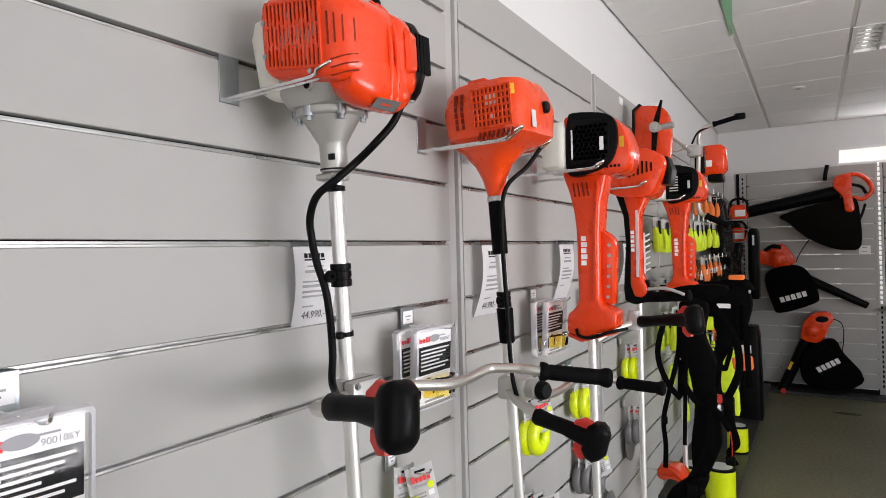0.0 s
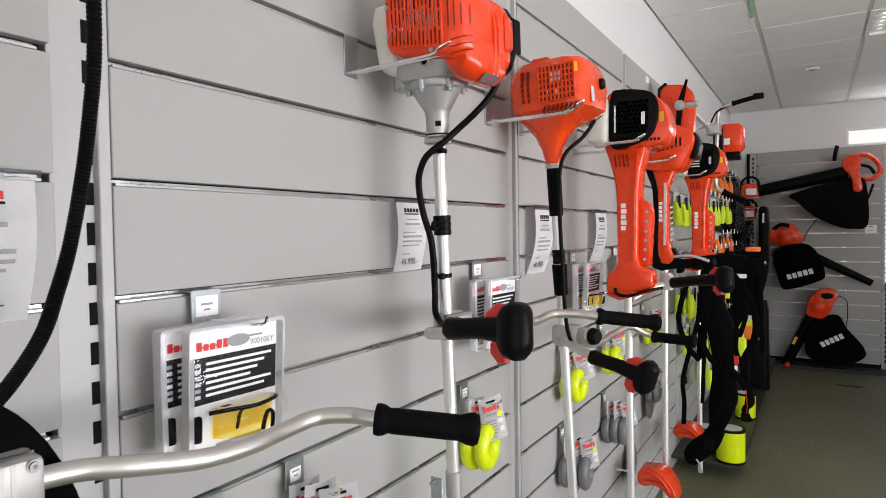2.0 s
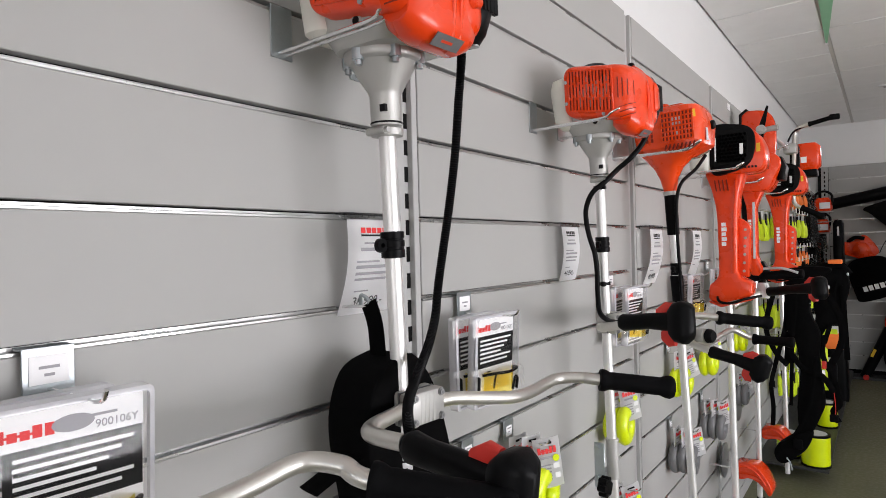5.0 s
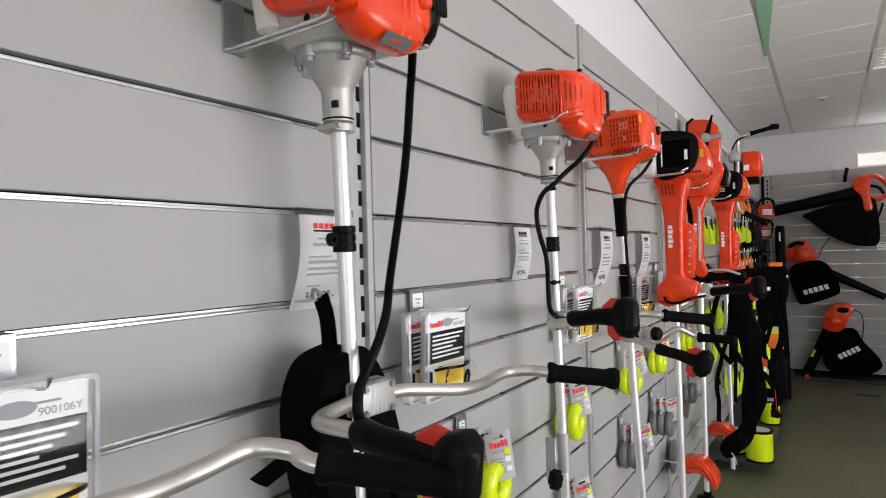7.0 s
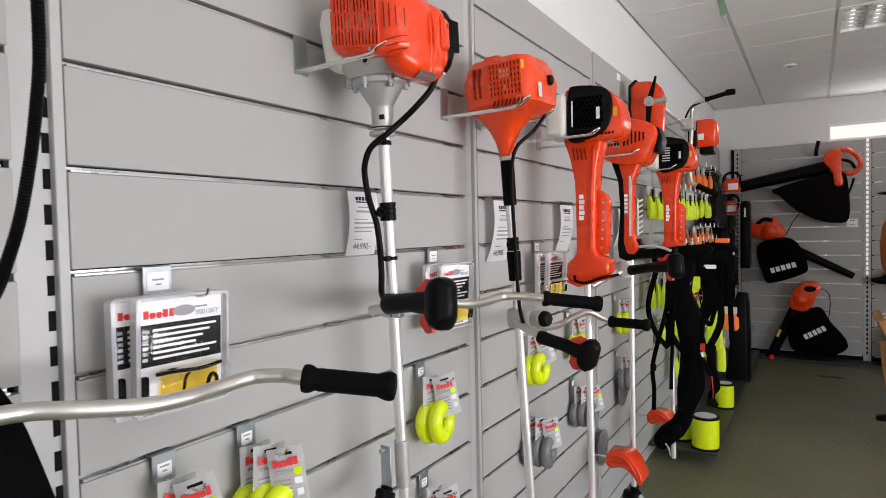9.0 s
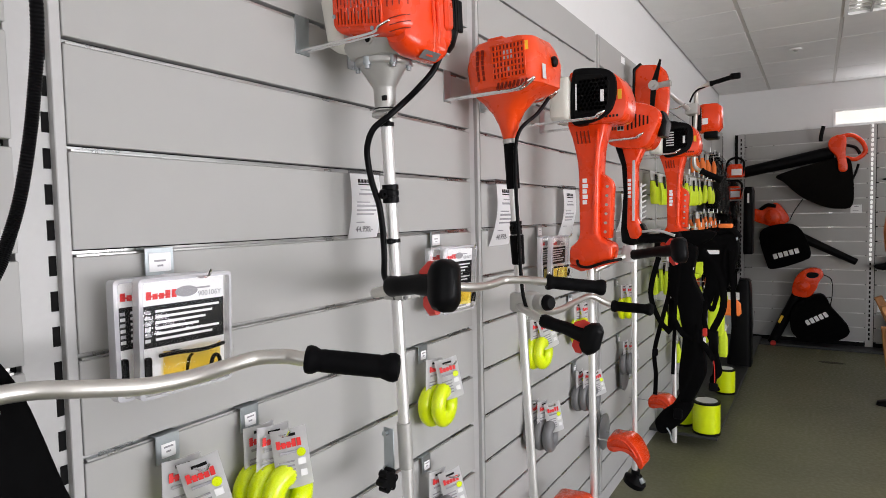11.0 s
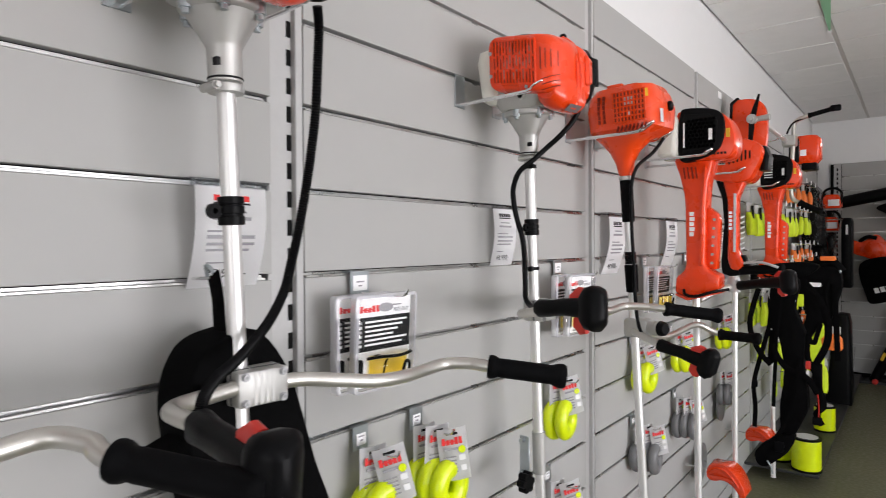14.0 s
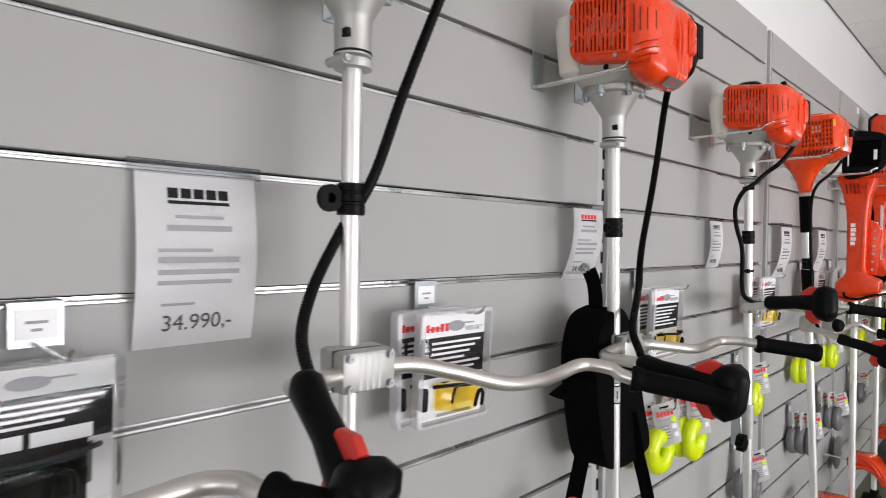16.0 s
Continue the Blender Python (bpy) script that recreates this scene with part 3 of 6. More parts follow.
def engine_a(t, m):
    """Engine with cast cone, orange shroud with slotted grille, milky tank and black starter."""
    part("cone", lathe([(0.019, 0.0), (0.023, 0.002), (0.0235, 0.046), (0.026, 0.052), (0.05, 0.092), (0.056, 0.094), (0.058, 0.097), (0.058, 0.106), (0.05, 0.108)], 36), CAST, t, "cast aluminium bell housing", m)
    part("clamp_ring", join(lathe([(0.0165, -0.014), (0.024, -0.013), (0.025, -0.008), (0.025, -0.003), (0.02, 0.0)], 24), rod((-0.014, -0.026, -0.008), (0.02, -0.026, -0.008), 0.006, 10), rod((0.02, -0.026, -0.008), (0.026, -0.026, -0.008), 0.0045, 6)), CAST, t, "", m)
    part("ring", lathe([(0.0236, 0.0045), (0.0241, 0.005), (0.0241, 0.0068), (0.0236, 0.0073)], 32), INK, t, "", m)
    part("plate_mark", block((0.009, -0.0238, 0.02), (0.019, -0.018, 0.03)), INK, t, "small black type plate", m)
    for k in range(5):
        a = radians(-150 + 60 * k)
        x, y = 0.054 * math.cos(a), 0.054 * math.sin(a)
        part("bolt", join(rod((x, y, 0.083), (x, y, 0.09), 0.005, 12), rod((x, y, 0.09), (x, y, 0.107), 0.0085, 14)), ZINC, t, "", m)
    part("crankcase", join(loft([(0.106, 0.01, 0.0, 0.12, 0.13, 0.03), (0.125, 0.015, 0.0, 0.14, 0.16, 0.03), (0.15, 0.02, 0.0, 0.14, 0.17, 0.03)]), rod((0.03, -0.086, 0.13), (0.03, -0.08, 0.13), 0.009)), CAST, t, "", m)
    part("hole", rod((0.03, -0.0865, 0.13), (0.03, -0.085, 0.13), 0.006), BACKING, t, "", m)
    # front shell with the grille, its outer corner rounded; a groove; rear shell
    FRONT = ((0.085, -0.107), (0.098, -0.104), (0.111, -0.097), (0.122, -0.084), (0.129, -0.065), (0.133, -0.03))

    def inset(x):
        """How far the rounded front lies behind its flat face."""
        return float(np.interp(x, [q[0] for q in FRONT], [q[1] for q in FRONT])) + 0.107

    def wrap(bm):
        for v in bm.verts:
            v.co.y += inset(v.co.x)
            v.co.z -= 0.14 * (v.co.x - 0.02)
        return bm

    def shell(sections):
        """A body through rounded rectangles, set one behind the other along y: (y, x0, x1, z0, z1, corner)."""
        bm = bmesh.new()
        rings = []
        for yy, x0, x1, z0, z1, r in sections:
            cx, cz = (x0 + x1) / 2, (z0 + z1) / 2
            rings.append([bm.verts.new((cx + u, yy, cz + v - 0.14 * (cx + u - 0.02))) for u, v in rrect(x1 - x0, z1 - z0, r, 7)])
        n = len(rings[0])
        for p, q in zip(rings, rings[1:]):
            for j in range(n):
                bm.faces.new((p[j], p[(j + 1) % n], q[(j + 1) % n], q[j]))
        bm.faces.new(rings[0][::-1]), bm.faces.new(rings[-1])
        return bm

    sh = part("shroud", shell([(-0.107, -0.034, 0.08, 0.147, 0.254, 0.016), (-0.1055, -0.037, 0.09, 0.143, 0.258, 0.02), (-0.102, -0.039, 0.102, 0.14, 0.262, 0.024), (-0.094, -0.04, 0.114, 0.138, 0.265, 0.028), (-0.082, -0.041, 0.123, 0.136, 0.267, 0.032),
        (-0.065, -0.042, 0.129, 0.135, 0.269, 0.034), (-0.03, -0.046, 0.133, 0.134, 0.27, 0.034), (0.006, -0.046, 0.133, 0.134, 0.27, 0.034), (0.014, -0.044, 0.128, 0.138, 0.265, 0.032), (0.02, -0.04, 0.12, 0.142, 0.258, 0.03)]), RED, t, "glossy orange-red plastic shroud", m)
    part("rear_shell", shell([(0.004, -0.03, 0.12, 0.14, 0.252, 0.03), (0.022, -0.035, 0.134, 0.13, 0.262, 0.034), (0.03, -0.036, 0.1375, 0.126, 0.265, 0.036), (0.052, -0.036, 0.138, 0.124, 0.264, 0.036), (0.072, -0.03, 0.13, 0.13, 0.254, 0.034), (0.082, -0.02, 0.112, 0.145, 0.24, 0.03)]), RED, t, "", m)
    part("belly", shell([(-0.08, 0.07, 0.116, 0.125, 0.2, 0.02), (-0.066, 0.062, 0.128, 0.11, 0.2, 0.03), (-0.04, 0.058, 0.1335, 0.102, 0.2, 0.034), (0.03, 0.058, 0.1355, 0.1, 0.2, 0.035), (0.055, 0.064, 0.129, 0.11, 0.2, 0.03), (0.068, 0.075, 0.115, 0.125, 0.2, 0.02)]), RED, sh, "", m)
    part("side_boss", shell([(0.03, 0.12, 0.14, 0.17, 0.235, 0.008), (0.036, 0.12, 0.146, 0.166, 0.24, 0.012), (0.056, 0.12, 0.144, 0.17, 0.236, 0.011), (0.062, 0.12, 0.138, 0.176, 0.23, 0.008)]), RED, sh, "", m)
    for py in (-0.004, 0.012):
        part("ridge", sweep([(0.1, py, 0.262), (0.122, py, 0.24), (0.1335, py, 0.2), (0.1345, py, 0.15), (0.128, py, 0.1)], 0.0042, 8, 4), RED, sh, "", m)
    # grille
    y = -0.107
    gx0, gx1, gz0, gz1, n = -0.026, 0.083, 0.157, 0.25, 13
    step = (gx1 - gx0) / n
    cells = [block((gx0 + step * k, y - 0.0002, gz0), (gx0 + step * (k + 1), y + 0.004, gz1)) for k in range(n)]
    part("grille_opening", wrap(join(*cells)), RED_SHADED, sh, "dark slots of the grille", m)
    for k in range(3, n - 1):
        z0 = gz0 + 0.008 + 0.017 * (k % 3)
        part("engine_fin", wrap(block((gx0 + step * (k + 0.35), y - 0.001, z0), (gx0 + step * (k + 0.7), y + 0.001, z0 + 0.026 + 0.012 * (k % 2)))), FIN, sh, "", m)
        # Black patch near the top of two grille columns.
        if k % 4 == 2:
            part("black_slot_patch", wrap(block((gx0 + step * (k + 0.3), y - 0.0012, gz1 - 0.03), (gx0 + step * (k + 0.75), y + 0.001, gz1 - 0.008))), BACKING, sh, "", m)
    bars = []
    for k in range(n):
        lift = 0.006 * (k % 2)
        for z0, z1 in ((gz0 - 0.006, gz0), (gz1, gz1 + 0.005), (gz0 + 0.024 + lift, gz0 + 0.031 + lift), (gz0 + 0.056 + lift, gz0 + 0.062 + lift)):
            bars.append(block((gx0 + step * k - 0.002, y - 0.0022, z0), (gx0 + step * (k + 1) + 0.002, y + 0.003, z1), 0.001, 1))
    bars += [block((gx0 + step * k - 0.0026, y - 0.0026, gz0 - 0.004), (gx0 + step * k + 0.0026, y + 0.003, gz1 + 0.003), 0.0012, 1) for k in range(n + 1)]
    part("grille", wrap(join(*bars)), RED, sh, "", m)
    # slots round the corner
    for k in range(4):
        x = 0.096 + 0.0095 * k
        turn = (14, 30, 48, 64)[k]
        part("vent_slot", moved(block((-0.0011, -0.001, -0.024 + 0.003 * k), (0.0011, 0.006, 0.024 - 0.002 * k)), pose(x, y + inset(x), 0.21 - 0.14 * (x - 0.02)) @ pose(0, 0, 0, 0, 0, turn)), RED_SHADED, sh, "", m)
    for k in range(3):
        pts = [(x, y + inset(x) - 0.0004, 0.164 - 0.012 * k - 0.14 * (x - 0.02) + 0.5 * max(0, x - 0.1)) for x in (0.098, 0.108, 0.118, 0.126)]
        part("vent_slot", sweep(pts, 0.001, 6, 3), RED_SHADED, sh, "", m)
    st_m = m @ pose(0.1262, -0.012, 0.0955) @ pose(0, 0, 0, 0, 50, 0)
    part("sticker", moved(block((0.0, -0.03, -0.01), (0.0012, 0.03, 0.01)), st_m), SPOOL, t, "silver type sticker")
    part("sticker_mark", moved(block((0.0012, -0.014, -0.002), (0.0015, 0.01, 0.002)), st_m), RED_MATT, t)
    part("cable_bracket", join(sweep([(0.06, 0.03, 0.109), (0.085, 0.07, 0.112), (0.1, 0.1, 0.122)], 0.004, 8, 3, flat=0.4), rod((0.1, 0.094, 0.117), (0.1, 0.094, 0.132), 0.008, 12)), ZINC, t, "zinc cable bracket", m)
    part("tank", loft([(0.122, -0.052, -0.015, 0.03, 0.12, 0.014), (0.134, -0.054, -0.015, 0.052, 0.15, 0.02), (0.22, -0.06, -0.015, 0.056, 0.158, 0.02), (0.245, -0.058, -0.015, 0.05, 0.15, 0.02), (0.252, -0.054, -0.015, 0.03, 0.12, 0.014)]), TANK, t, "milky white fuel tank", m)
    st = part("starter", loft([(0.12, 0.09, 0.088, 0.04, 0.04, 0.018), (0.132, 0.095, 0.082, 0.06, 0.056, 0.026), (0.16, 0.1, 0.084, 0.07, 0.062, 0.03), (0.22, 0.1, 0.084, 0.068, 0.062, 0.03), (0.245, 0.094, 0.082, 0.054, 0.052, 0.025), (0.254, 0.088, 0.08, 0.03, 0.03, 0.014)]), BLACK, t, "black plastic air filter cover", m)
    part("starter_rib", join(*[block((0.128, 0.072 + 0.009 * k, 0.16), (0.136, 0.078 + 0.011 * k, 0.225), 0.001, 1) for k in range(4)]), BLACK, st, "", m)
    part("cap", lathe([(0.03, 0.262), (0.034, 0.268), (0.034, 0.28), (0.026, 0.286), (0.012, 0.288)], 24), BLACK, t, "", m)
    part("choke_stub", lathe([(0.008, 0.24), (0.009, 0.275), (0.006, 0.28)], 12, pose(0.085, 0.03, 0)), BLACK, t, "", m)
    part("top_cover", loft([(0.255, 0.02, 0.05, 0.09, 0.08, 0.02), (0.272, 0.02, 0.05, 0.085, 0.075, 0.02), (0.281, 0.02, 0.05, 0.06, 0.05, 0.018)]), RED, t, "", m)
    for x, z in ((-0.033, 0.18), (-0.033, 0.232), (0.06, 0.142)):
        part("screw", rod((x, -0.109, z), (x, -0.1, z), 0.0042, 10), ZINC, t, "", m)


def shaft(t, m, length, r=0.0128):
    part("shaft", rod((0, 0, -length), (0, 0, -0.002), r, 24), TUBE, t, "bright aluminium drive shaft tube", m)


def cable(t, pts, r=0.0066, ribs=0.14):
    part("throttle_cable", sweep(pts, r, 10, 34 if ribs else 12, ribs=ribs), BLACK, t, "black corrugated throttle cable")


def number_tag(t, m, z, text):
    def patch(r, z0, z1, a0, a1):
        bm = bmesh.new()
        cols = [[bm.verts.new((r * math.cos(radians(a)), r * math.sin(radians(a)), q)) for q in (z0, z1)] for a in np.linspace(a0, a1, 14)]
        for a, b in zip(cols, cols[1:]):
            bm.faces.new((a[0], b[0], b[1], a[1]))
        bmesh.ops.solidify(bm, geom=bm.faces[:], thickness=0.0002)
        return bm

    part("type_label", patch(0.0131, z - 0.026, z + 0.012, -95, 35), INK, t, "printed type label on the shaft", m)
    part("label_field", patch(0.0133, z - 0.0235, z + 0.0095, -91, 31), PAPER, t, "", m)
    part("label_print", patch(0.0131, z + 0.016, z + 0.034, -75, 10), INK_GREY, t, "", m)
    part("label_print", patch(0.0132, z + 0.018, z + 0.032, -72, 7), CARD, t, "", m)
    letters(text, 0.024, INK, t, m, warp=lambda v: Vector((0.0136 * math.cos(radians(-30) + v.x / 0.0136), 0.0136 * math.sin(radians(-30) + v.x / 0.0136), z - 0.0155 + v.y)))


def clamp_block(t, c, turn=0.0):
    """Cast block with four bolts that holds the handlebar on the shaft."""
    m = Matrix.Translation(c) @ Matrix.Rotation(radians(turn), 4, "Z")
    b = part("handle_clamp", join(block((-0.03, -0.039, -0.026), (0.0, 0.039, 0.026), 0.006, 2), block((0.001, -0.039, -0.025), (0.026, 0.039, 0.025), 0.006, 2), *[block((0.0255, q, -0.022), (0.0262, q + 0.0045, 0.022), 0.0002, 1) for q in (-0.016, -0.007, 0.002, 0.011)]), CAST, t, "cast aluminium handlebar clamp", m)
    for y in (-0.029, 0.029):
        for z in (-0.018, 0.018):
            part("bolt", join(rod((0.0255, y, z), (0.0272, y, z), 0.0062, 16), rod((0.0272, y, z), (0.03, y, z), 0.0045, 12)), BOLT, b, "", m)
            part("bolt_socket", rod((0.0301, y, z), (0.0303, y, z), 0.0022, 6), SPOOL, b, "", m)
    part("seam", block((-0.0002, -0.0382, -0.0245), (0.0012, 0.0382, 0.0248)), SPOOL, b, "", m)


def price_sheet(y, z, price, curl=0.012, size=1.0, red=True, lift=0.03, wide=1.0):
    """Curling price sheet that hangs from a groove."""
    t = thing("price_sheet", (0.003, y, z), "white printed price sheet hanging from a groove, curling", "price sheet", "price sheets on the wall")
    m = facing(0.004, y, z) @ Matrix.Diagonal((size * wide, size, size, 1))
    w, h = 0.148, 0.208

    def bend(v):
        s = -v.y / h
        return Vector((v.x, v.y, v.z + curl * math.sin(math.pi * s * 0.95) ** 1.2 + lift * (1 - s ** 1.5) / size))

    def sheet(name, x0, y0, x1, y1, lift, mat):
        bm = bmesh.new()
        n = max(2, int(abs(y1 - y0) / 0.012))
        rows = []
        for k in range(n + 1):
            yy = y0 + (y1 - y0) * k / n
            rows.append([bm.verts.new(bend(Vector((x, yy, lift)))) for x in (x0, (x0 + x1) / 2, x1)])
        for a, b in zip(rows, rows[1:]):
            for j in range(2):
                bm.faces.new((a[j], a[j + 1], b[j + 1], b[j]))
        if lift == 0:
            bmesh.ops.solidify(bm, geom=bm.faces[:], thickness=0.0004)
        return part(name, bm, mat, t, "", m)

    sheet("paper", -w / 2, 0, w / 2, -h, 0, PAPER)
    part("holder_strip", join(block((-w / 2 - 0.008, -0.002, lift / size), (w / 2 + 0.008, 0.014, lift / size + 0.002)), block((-w / 2 - 0.008, 0.012, -0.01), (w / 2 + 0.008, 0.014, lift / size + 0.002))), BAGFILM, t, "clear plastic holder strip", m)
    for i in range(5):
        sheet("maker_mark", -0.038 + 0.0155 * i, -0.018, -0.038 + 0.0155 * i + 0.0125, -0.03, 0.0006, INK_RED if red else INK)
    sheet("mark_bar", -0.038, -0.033, 0.038, -0.037, 0.0006, INK)
    for yy, x0, x1, hh in ((-0.05, -0.03, 0.03, 0.004), (-0.062, -0.04, 0.04, 0.007), (-0.09, -0.05, 0.015, 0.004), (-0.1, -0.05, 0.05, 0.007), (-0.115, -0.05, 0.05, 0.006), (-0.128, -0.05, 0.04, 0.005), (-0.155, -0.045, -0.005, 0.003)):
        sheet("print_line", x0, yy, x1, yy - hh, 0.0006, INK_GREY)
    if price:
        letters(price, 0.027, INK_MID, t, m, warp=lambda v: bend(Vector((v.x, v.y - 0.188, v.z + 0.0012))))
    return t


def handlebar(t, c, out=0.0, rise=0.0, longer=0.0, sag=1.0, held=1.0):
    """Bent aluminium bar with a rubber grip; c is the centre of its clamp, held the length of the grip."""
    x, y, z = c
    right = [(x, y, z), (x + 0.01, y + 0.05, z - 0.003 * sag), (x + 0.033, y + 0.1, z - 0.014 * sag), (x + 0.053, y + 0.165, z - 0.03 * sag), (x + 0.057, y + 0.23, z - 0.036 * sag), (x + 0.052, y + 0.29, z - 0.036 * sag),
             (x + 0.057, y + 0.345, z - 0.031 * sag), (x + 0.085 + out * 0.6, y + 0.372, z - 0.029 * sag + rise * 0.5), (x + 0.115 + out, y + 0.384, z - 0.034 * sag + rise)]
    right.append((x + 0.115 + out + 0.123 * held, y + 0.384 + 0.073 * held, right[-1][2] - 0.016 * held + 0.4 * rise))
    right = [(p[0], p[1] + longer * min(1, (p[1] - y) / 0.345), p[2]) for p in right]
    part("handlebar", sweep(right, 0.0108, 20, 14), BAR, t, "satin aluminium handlebar")
    grip(t, right[-2], right[-1])


def cutter_a(at, lean, box_c, cable_pts, thr, ribs=0.14, loop=None, tag="117", length=1.5, out=0.0, spin=0, rise=0.0, longer=0.0, sag=1.0, held=1.0):
    m = Matrix.Translation(at) @ Matrix.Rotation(radians(lean), 4, "X")
    t = thing("brush_cutter", at, "orange-red petrol brush cutter with aluminium shaft hanging on hooks", "brush cutter", "brush cutters on the wall")
    engine_a(t, m)
    shaft(t, m, length)
    sleeve_clamp(t, m, -0.175, -1, 1.6 if longer > 0 else 1.0)
    if tag:
        number_tag(t, m, -0.512, tag)
    clamp_block(t, box_c, -4)
    handlebar(t, (box_c[0] + 0.012, box_c[1] + 0.02, box_c[2]), out, rise, longer, sag, held)
    if loop:
        part("handlebar_left", sweep(loop, 0.0108, 16, 6), BAR, t, "satin aluminium handlebar")
    throttle(t, thr[0], thr[1], spin)
    cable(t, cable_pts, 0.0066, ribs)
    return t


T2 = (0.132, 0.757, 1.732)
cutter_a((0.13, -0.722, 1.758), 0.0, (0.15, -0.722, 1.375),
         [(0.2, -0.585, 1.95), (0.16, -0.605, 1.85), (0.15, -0.655, 1.725), (0.145, -0.7, 1.61), (0.125, -0.735, 1.54), (0.14, -0.785, 1.47), (0.16, -0.81, 1.42), (0.2, -0.82, 1.375), (0.23, -0.84, 1.385)],
         ((0.232, -0.85, 1.387), (0.341, -0.867, 1.31)), loop=[(0.16, -0.74, 1.373), (0.165, -0.79, 1.372), (0.185, -0.835, 1.376), (0.22, -0.845, 1.382), (0.24, -0.845, 1.376)], tag="1.7", out=0.012, longer=0.042, rise=-0.013, sag=1.36)
cutter_a((0.13, -1.318, 1.745), 0.0, (0.146, -1.315, 1.344),
         [(0.2, -1.181, 1.94), (0.16, -1.2, 1.84), (0.15, -1.25, 1.715), (0.145, -1.296, 1.6), (0.125, -1.33, 1.53), (0.14, -1.38, 1.46), (0.16, -1.405, 1.4), (0.2, -1.415, 1.35), (0.23, -1.435, 1.352)],
         ((0.235, -1.443, 1.352), (0.35, -1.455, 1.28)), loop=[(0.156, -1.335, 1.342), (0.165, -1.385, 1.341), (0.185, -1.43, 1.345), (0.22, -1.44, 1.35), (0.24, -1.44, 1.345)], tag="")
cutter_a((0.13, -0.062, 1.74), 2.2, (0.146, -0.03, 1.321),
         [(0.195, 0.046, 1.864), (0.184, 0.058, 1.84), (0.175, 0.063, 1.796), (0.163, 0.068, 1.721), (0.155, 0.065, 1.657), (0.148, 0.06, 1.601), (0.142, 0.05, 1.537), (0.144, 0.035, 1.49), (0.152, 0.017, 1.452), (0.162, -0.012, 1.417), (0.172, -0.042, 1.393), (0.19, -0.085, 1.37), (0.215, -0.128, 1.358), (0.24, -0.16, 1.345), (0.256, -0.175, 1.325)],
         ((0.262, -0.178, 1.319), (0.41, -0.19, 1.302)), loop=[(0.155, -0.05, 1.325), (0.16, -0.11, 1.322), (0.168, -0.15, 1.321), (0.185, -0.172, 1.321), (0.215, -0.18, 1.322), (0.25, -0.18, 1.322)], out=0.014, longer=-0.022, sag=0.6, held=0.88)
cutter_a(T2, 3.3, (0.146, 0.79, 1.352),
         [(0.255, 0.8, 1.862), (0.236, 0.79, 1.813), (0.212, 0.768, 1.775), (0.18, 0.76, 1.748), (0.157, 0.733, 1.717), (0.13, 0.715, 1.69), (0.112, 0.716, 1.655), (0.107, 0.724, 1.62), (0.112, 0.73, 1.578), (0.122, 0.738, 1.534), (0.124, 0.744, 1.495), (0.122, 0.75, 1.46), (0.122, 0.752, 1.42), (0.132, 0.738, 1.382), (0.165, 0.71, 1.367), (0.21, 0.655, 1.37)],
         ((0.236, 0.625, 1.376), (0.376, 0.592, 1.389)), loop=[(0.15, 0.75, 1.352), (0.152, 0.71, 1.352), (0.158, 0.675, 1.354), (0.18, 0.655, 1.358), (0.235, 0.622, 1.37)], tag="", length=1.42, out=0.045, rise=-0.003, sag=0.6, spin=-6, ribs=0.0)
T2M = Matrix.Translation(T2) @ Matrix.Rotation(radians(3.3), 4, "X")
tie = thing("cable_tie", (0.132, 0.757, 1.7), "black cable tie that holds a cable to an aluminium shaft", "cable tie")
part("band", lathe([(0.0128, -0.005), (0.0165, -0.004), (0.0165, 0.004), (0.0128, 0.005)], 24, T2M @ Matrix.Translation((0, 0, -0.027))), BLACK, tie)
part("knot", block((0.006, -0.024, -0.033), (0.022, -0.012, -0.021), 0.003, 1), BLACK, tie, "", T2M)
tie = thing("cable_tie", (0.132, 0.757, 1.46), "black cable tie round an aluminium shaft", "cable tie")
part("band", lathe([(0.0128, -0.004), (0.0155, -0.004), (0.0155, 0.004), (0.0128, 0.004)], 24, Matrix.Translation(T2) @ Matrix.Rotation(radians(3.3), 4, "X") @ Matrix.Translation((0, 0, -0.277))), BLACK, tie)
part("knot", lathe([(0.005, -0.006), (0.0075, -0.004), (0.0075, 0.004), (0.005, 0.006)], 12, Matrix.Translation(T2) @ Matrix.Rotation(radians(3.3), 4, "X") @ Matrix.Translation((0.004, -0.017, -0.277))), BLACK, tie)
for y in (-1.416, -1.256, -0.82, -0.66, -0.15, 0.012, 0.648, 0.81):
    wire_hook(y, Z0 + 12 * PITCH, 0.226, 0.014)
for y, z, p, size, rd, lift in ((-0.863, 1.609, "34.990,-", 1.0, False, 0.005), (0.006, 1.609, "38.990,-", 0.76, True, 0.03), (0.822, 1.609, "44.990,-", 0.72, False, 0.012), (1.535, 1.609, "44.990,-", 0.98, False, 0.032), (2.14, 1.609, "", 0.98, False, 0.03), (3.0, 1.609, "", 0.98, False, 0.03)):
    price_sheet(y, z, p, 0.012, size, rd, lift, 1.1 if rd else 1.0)

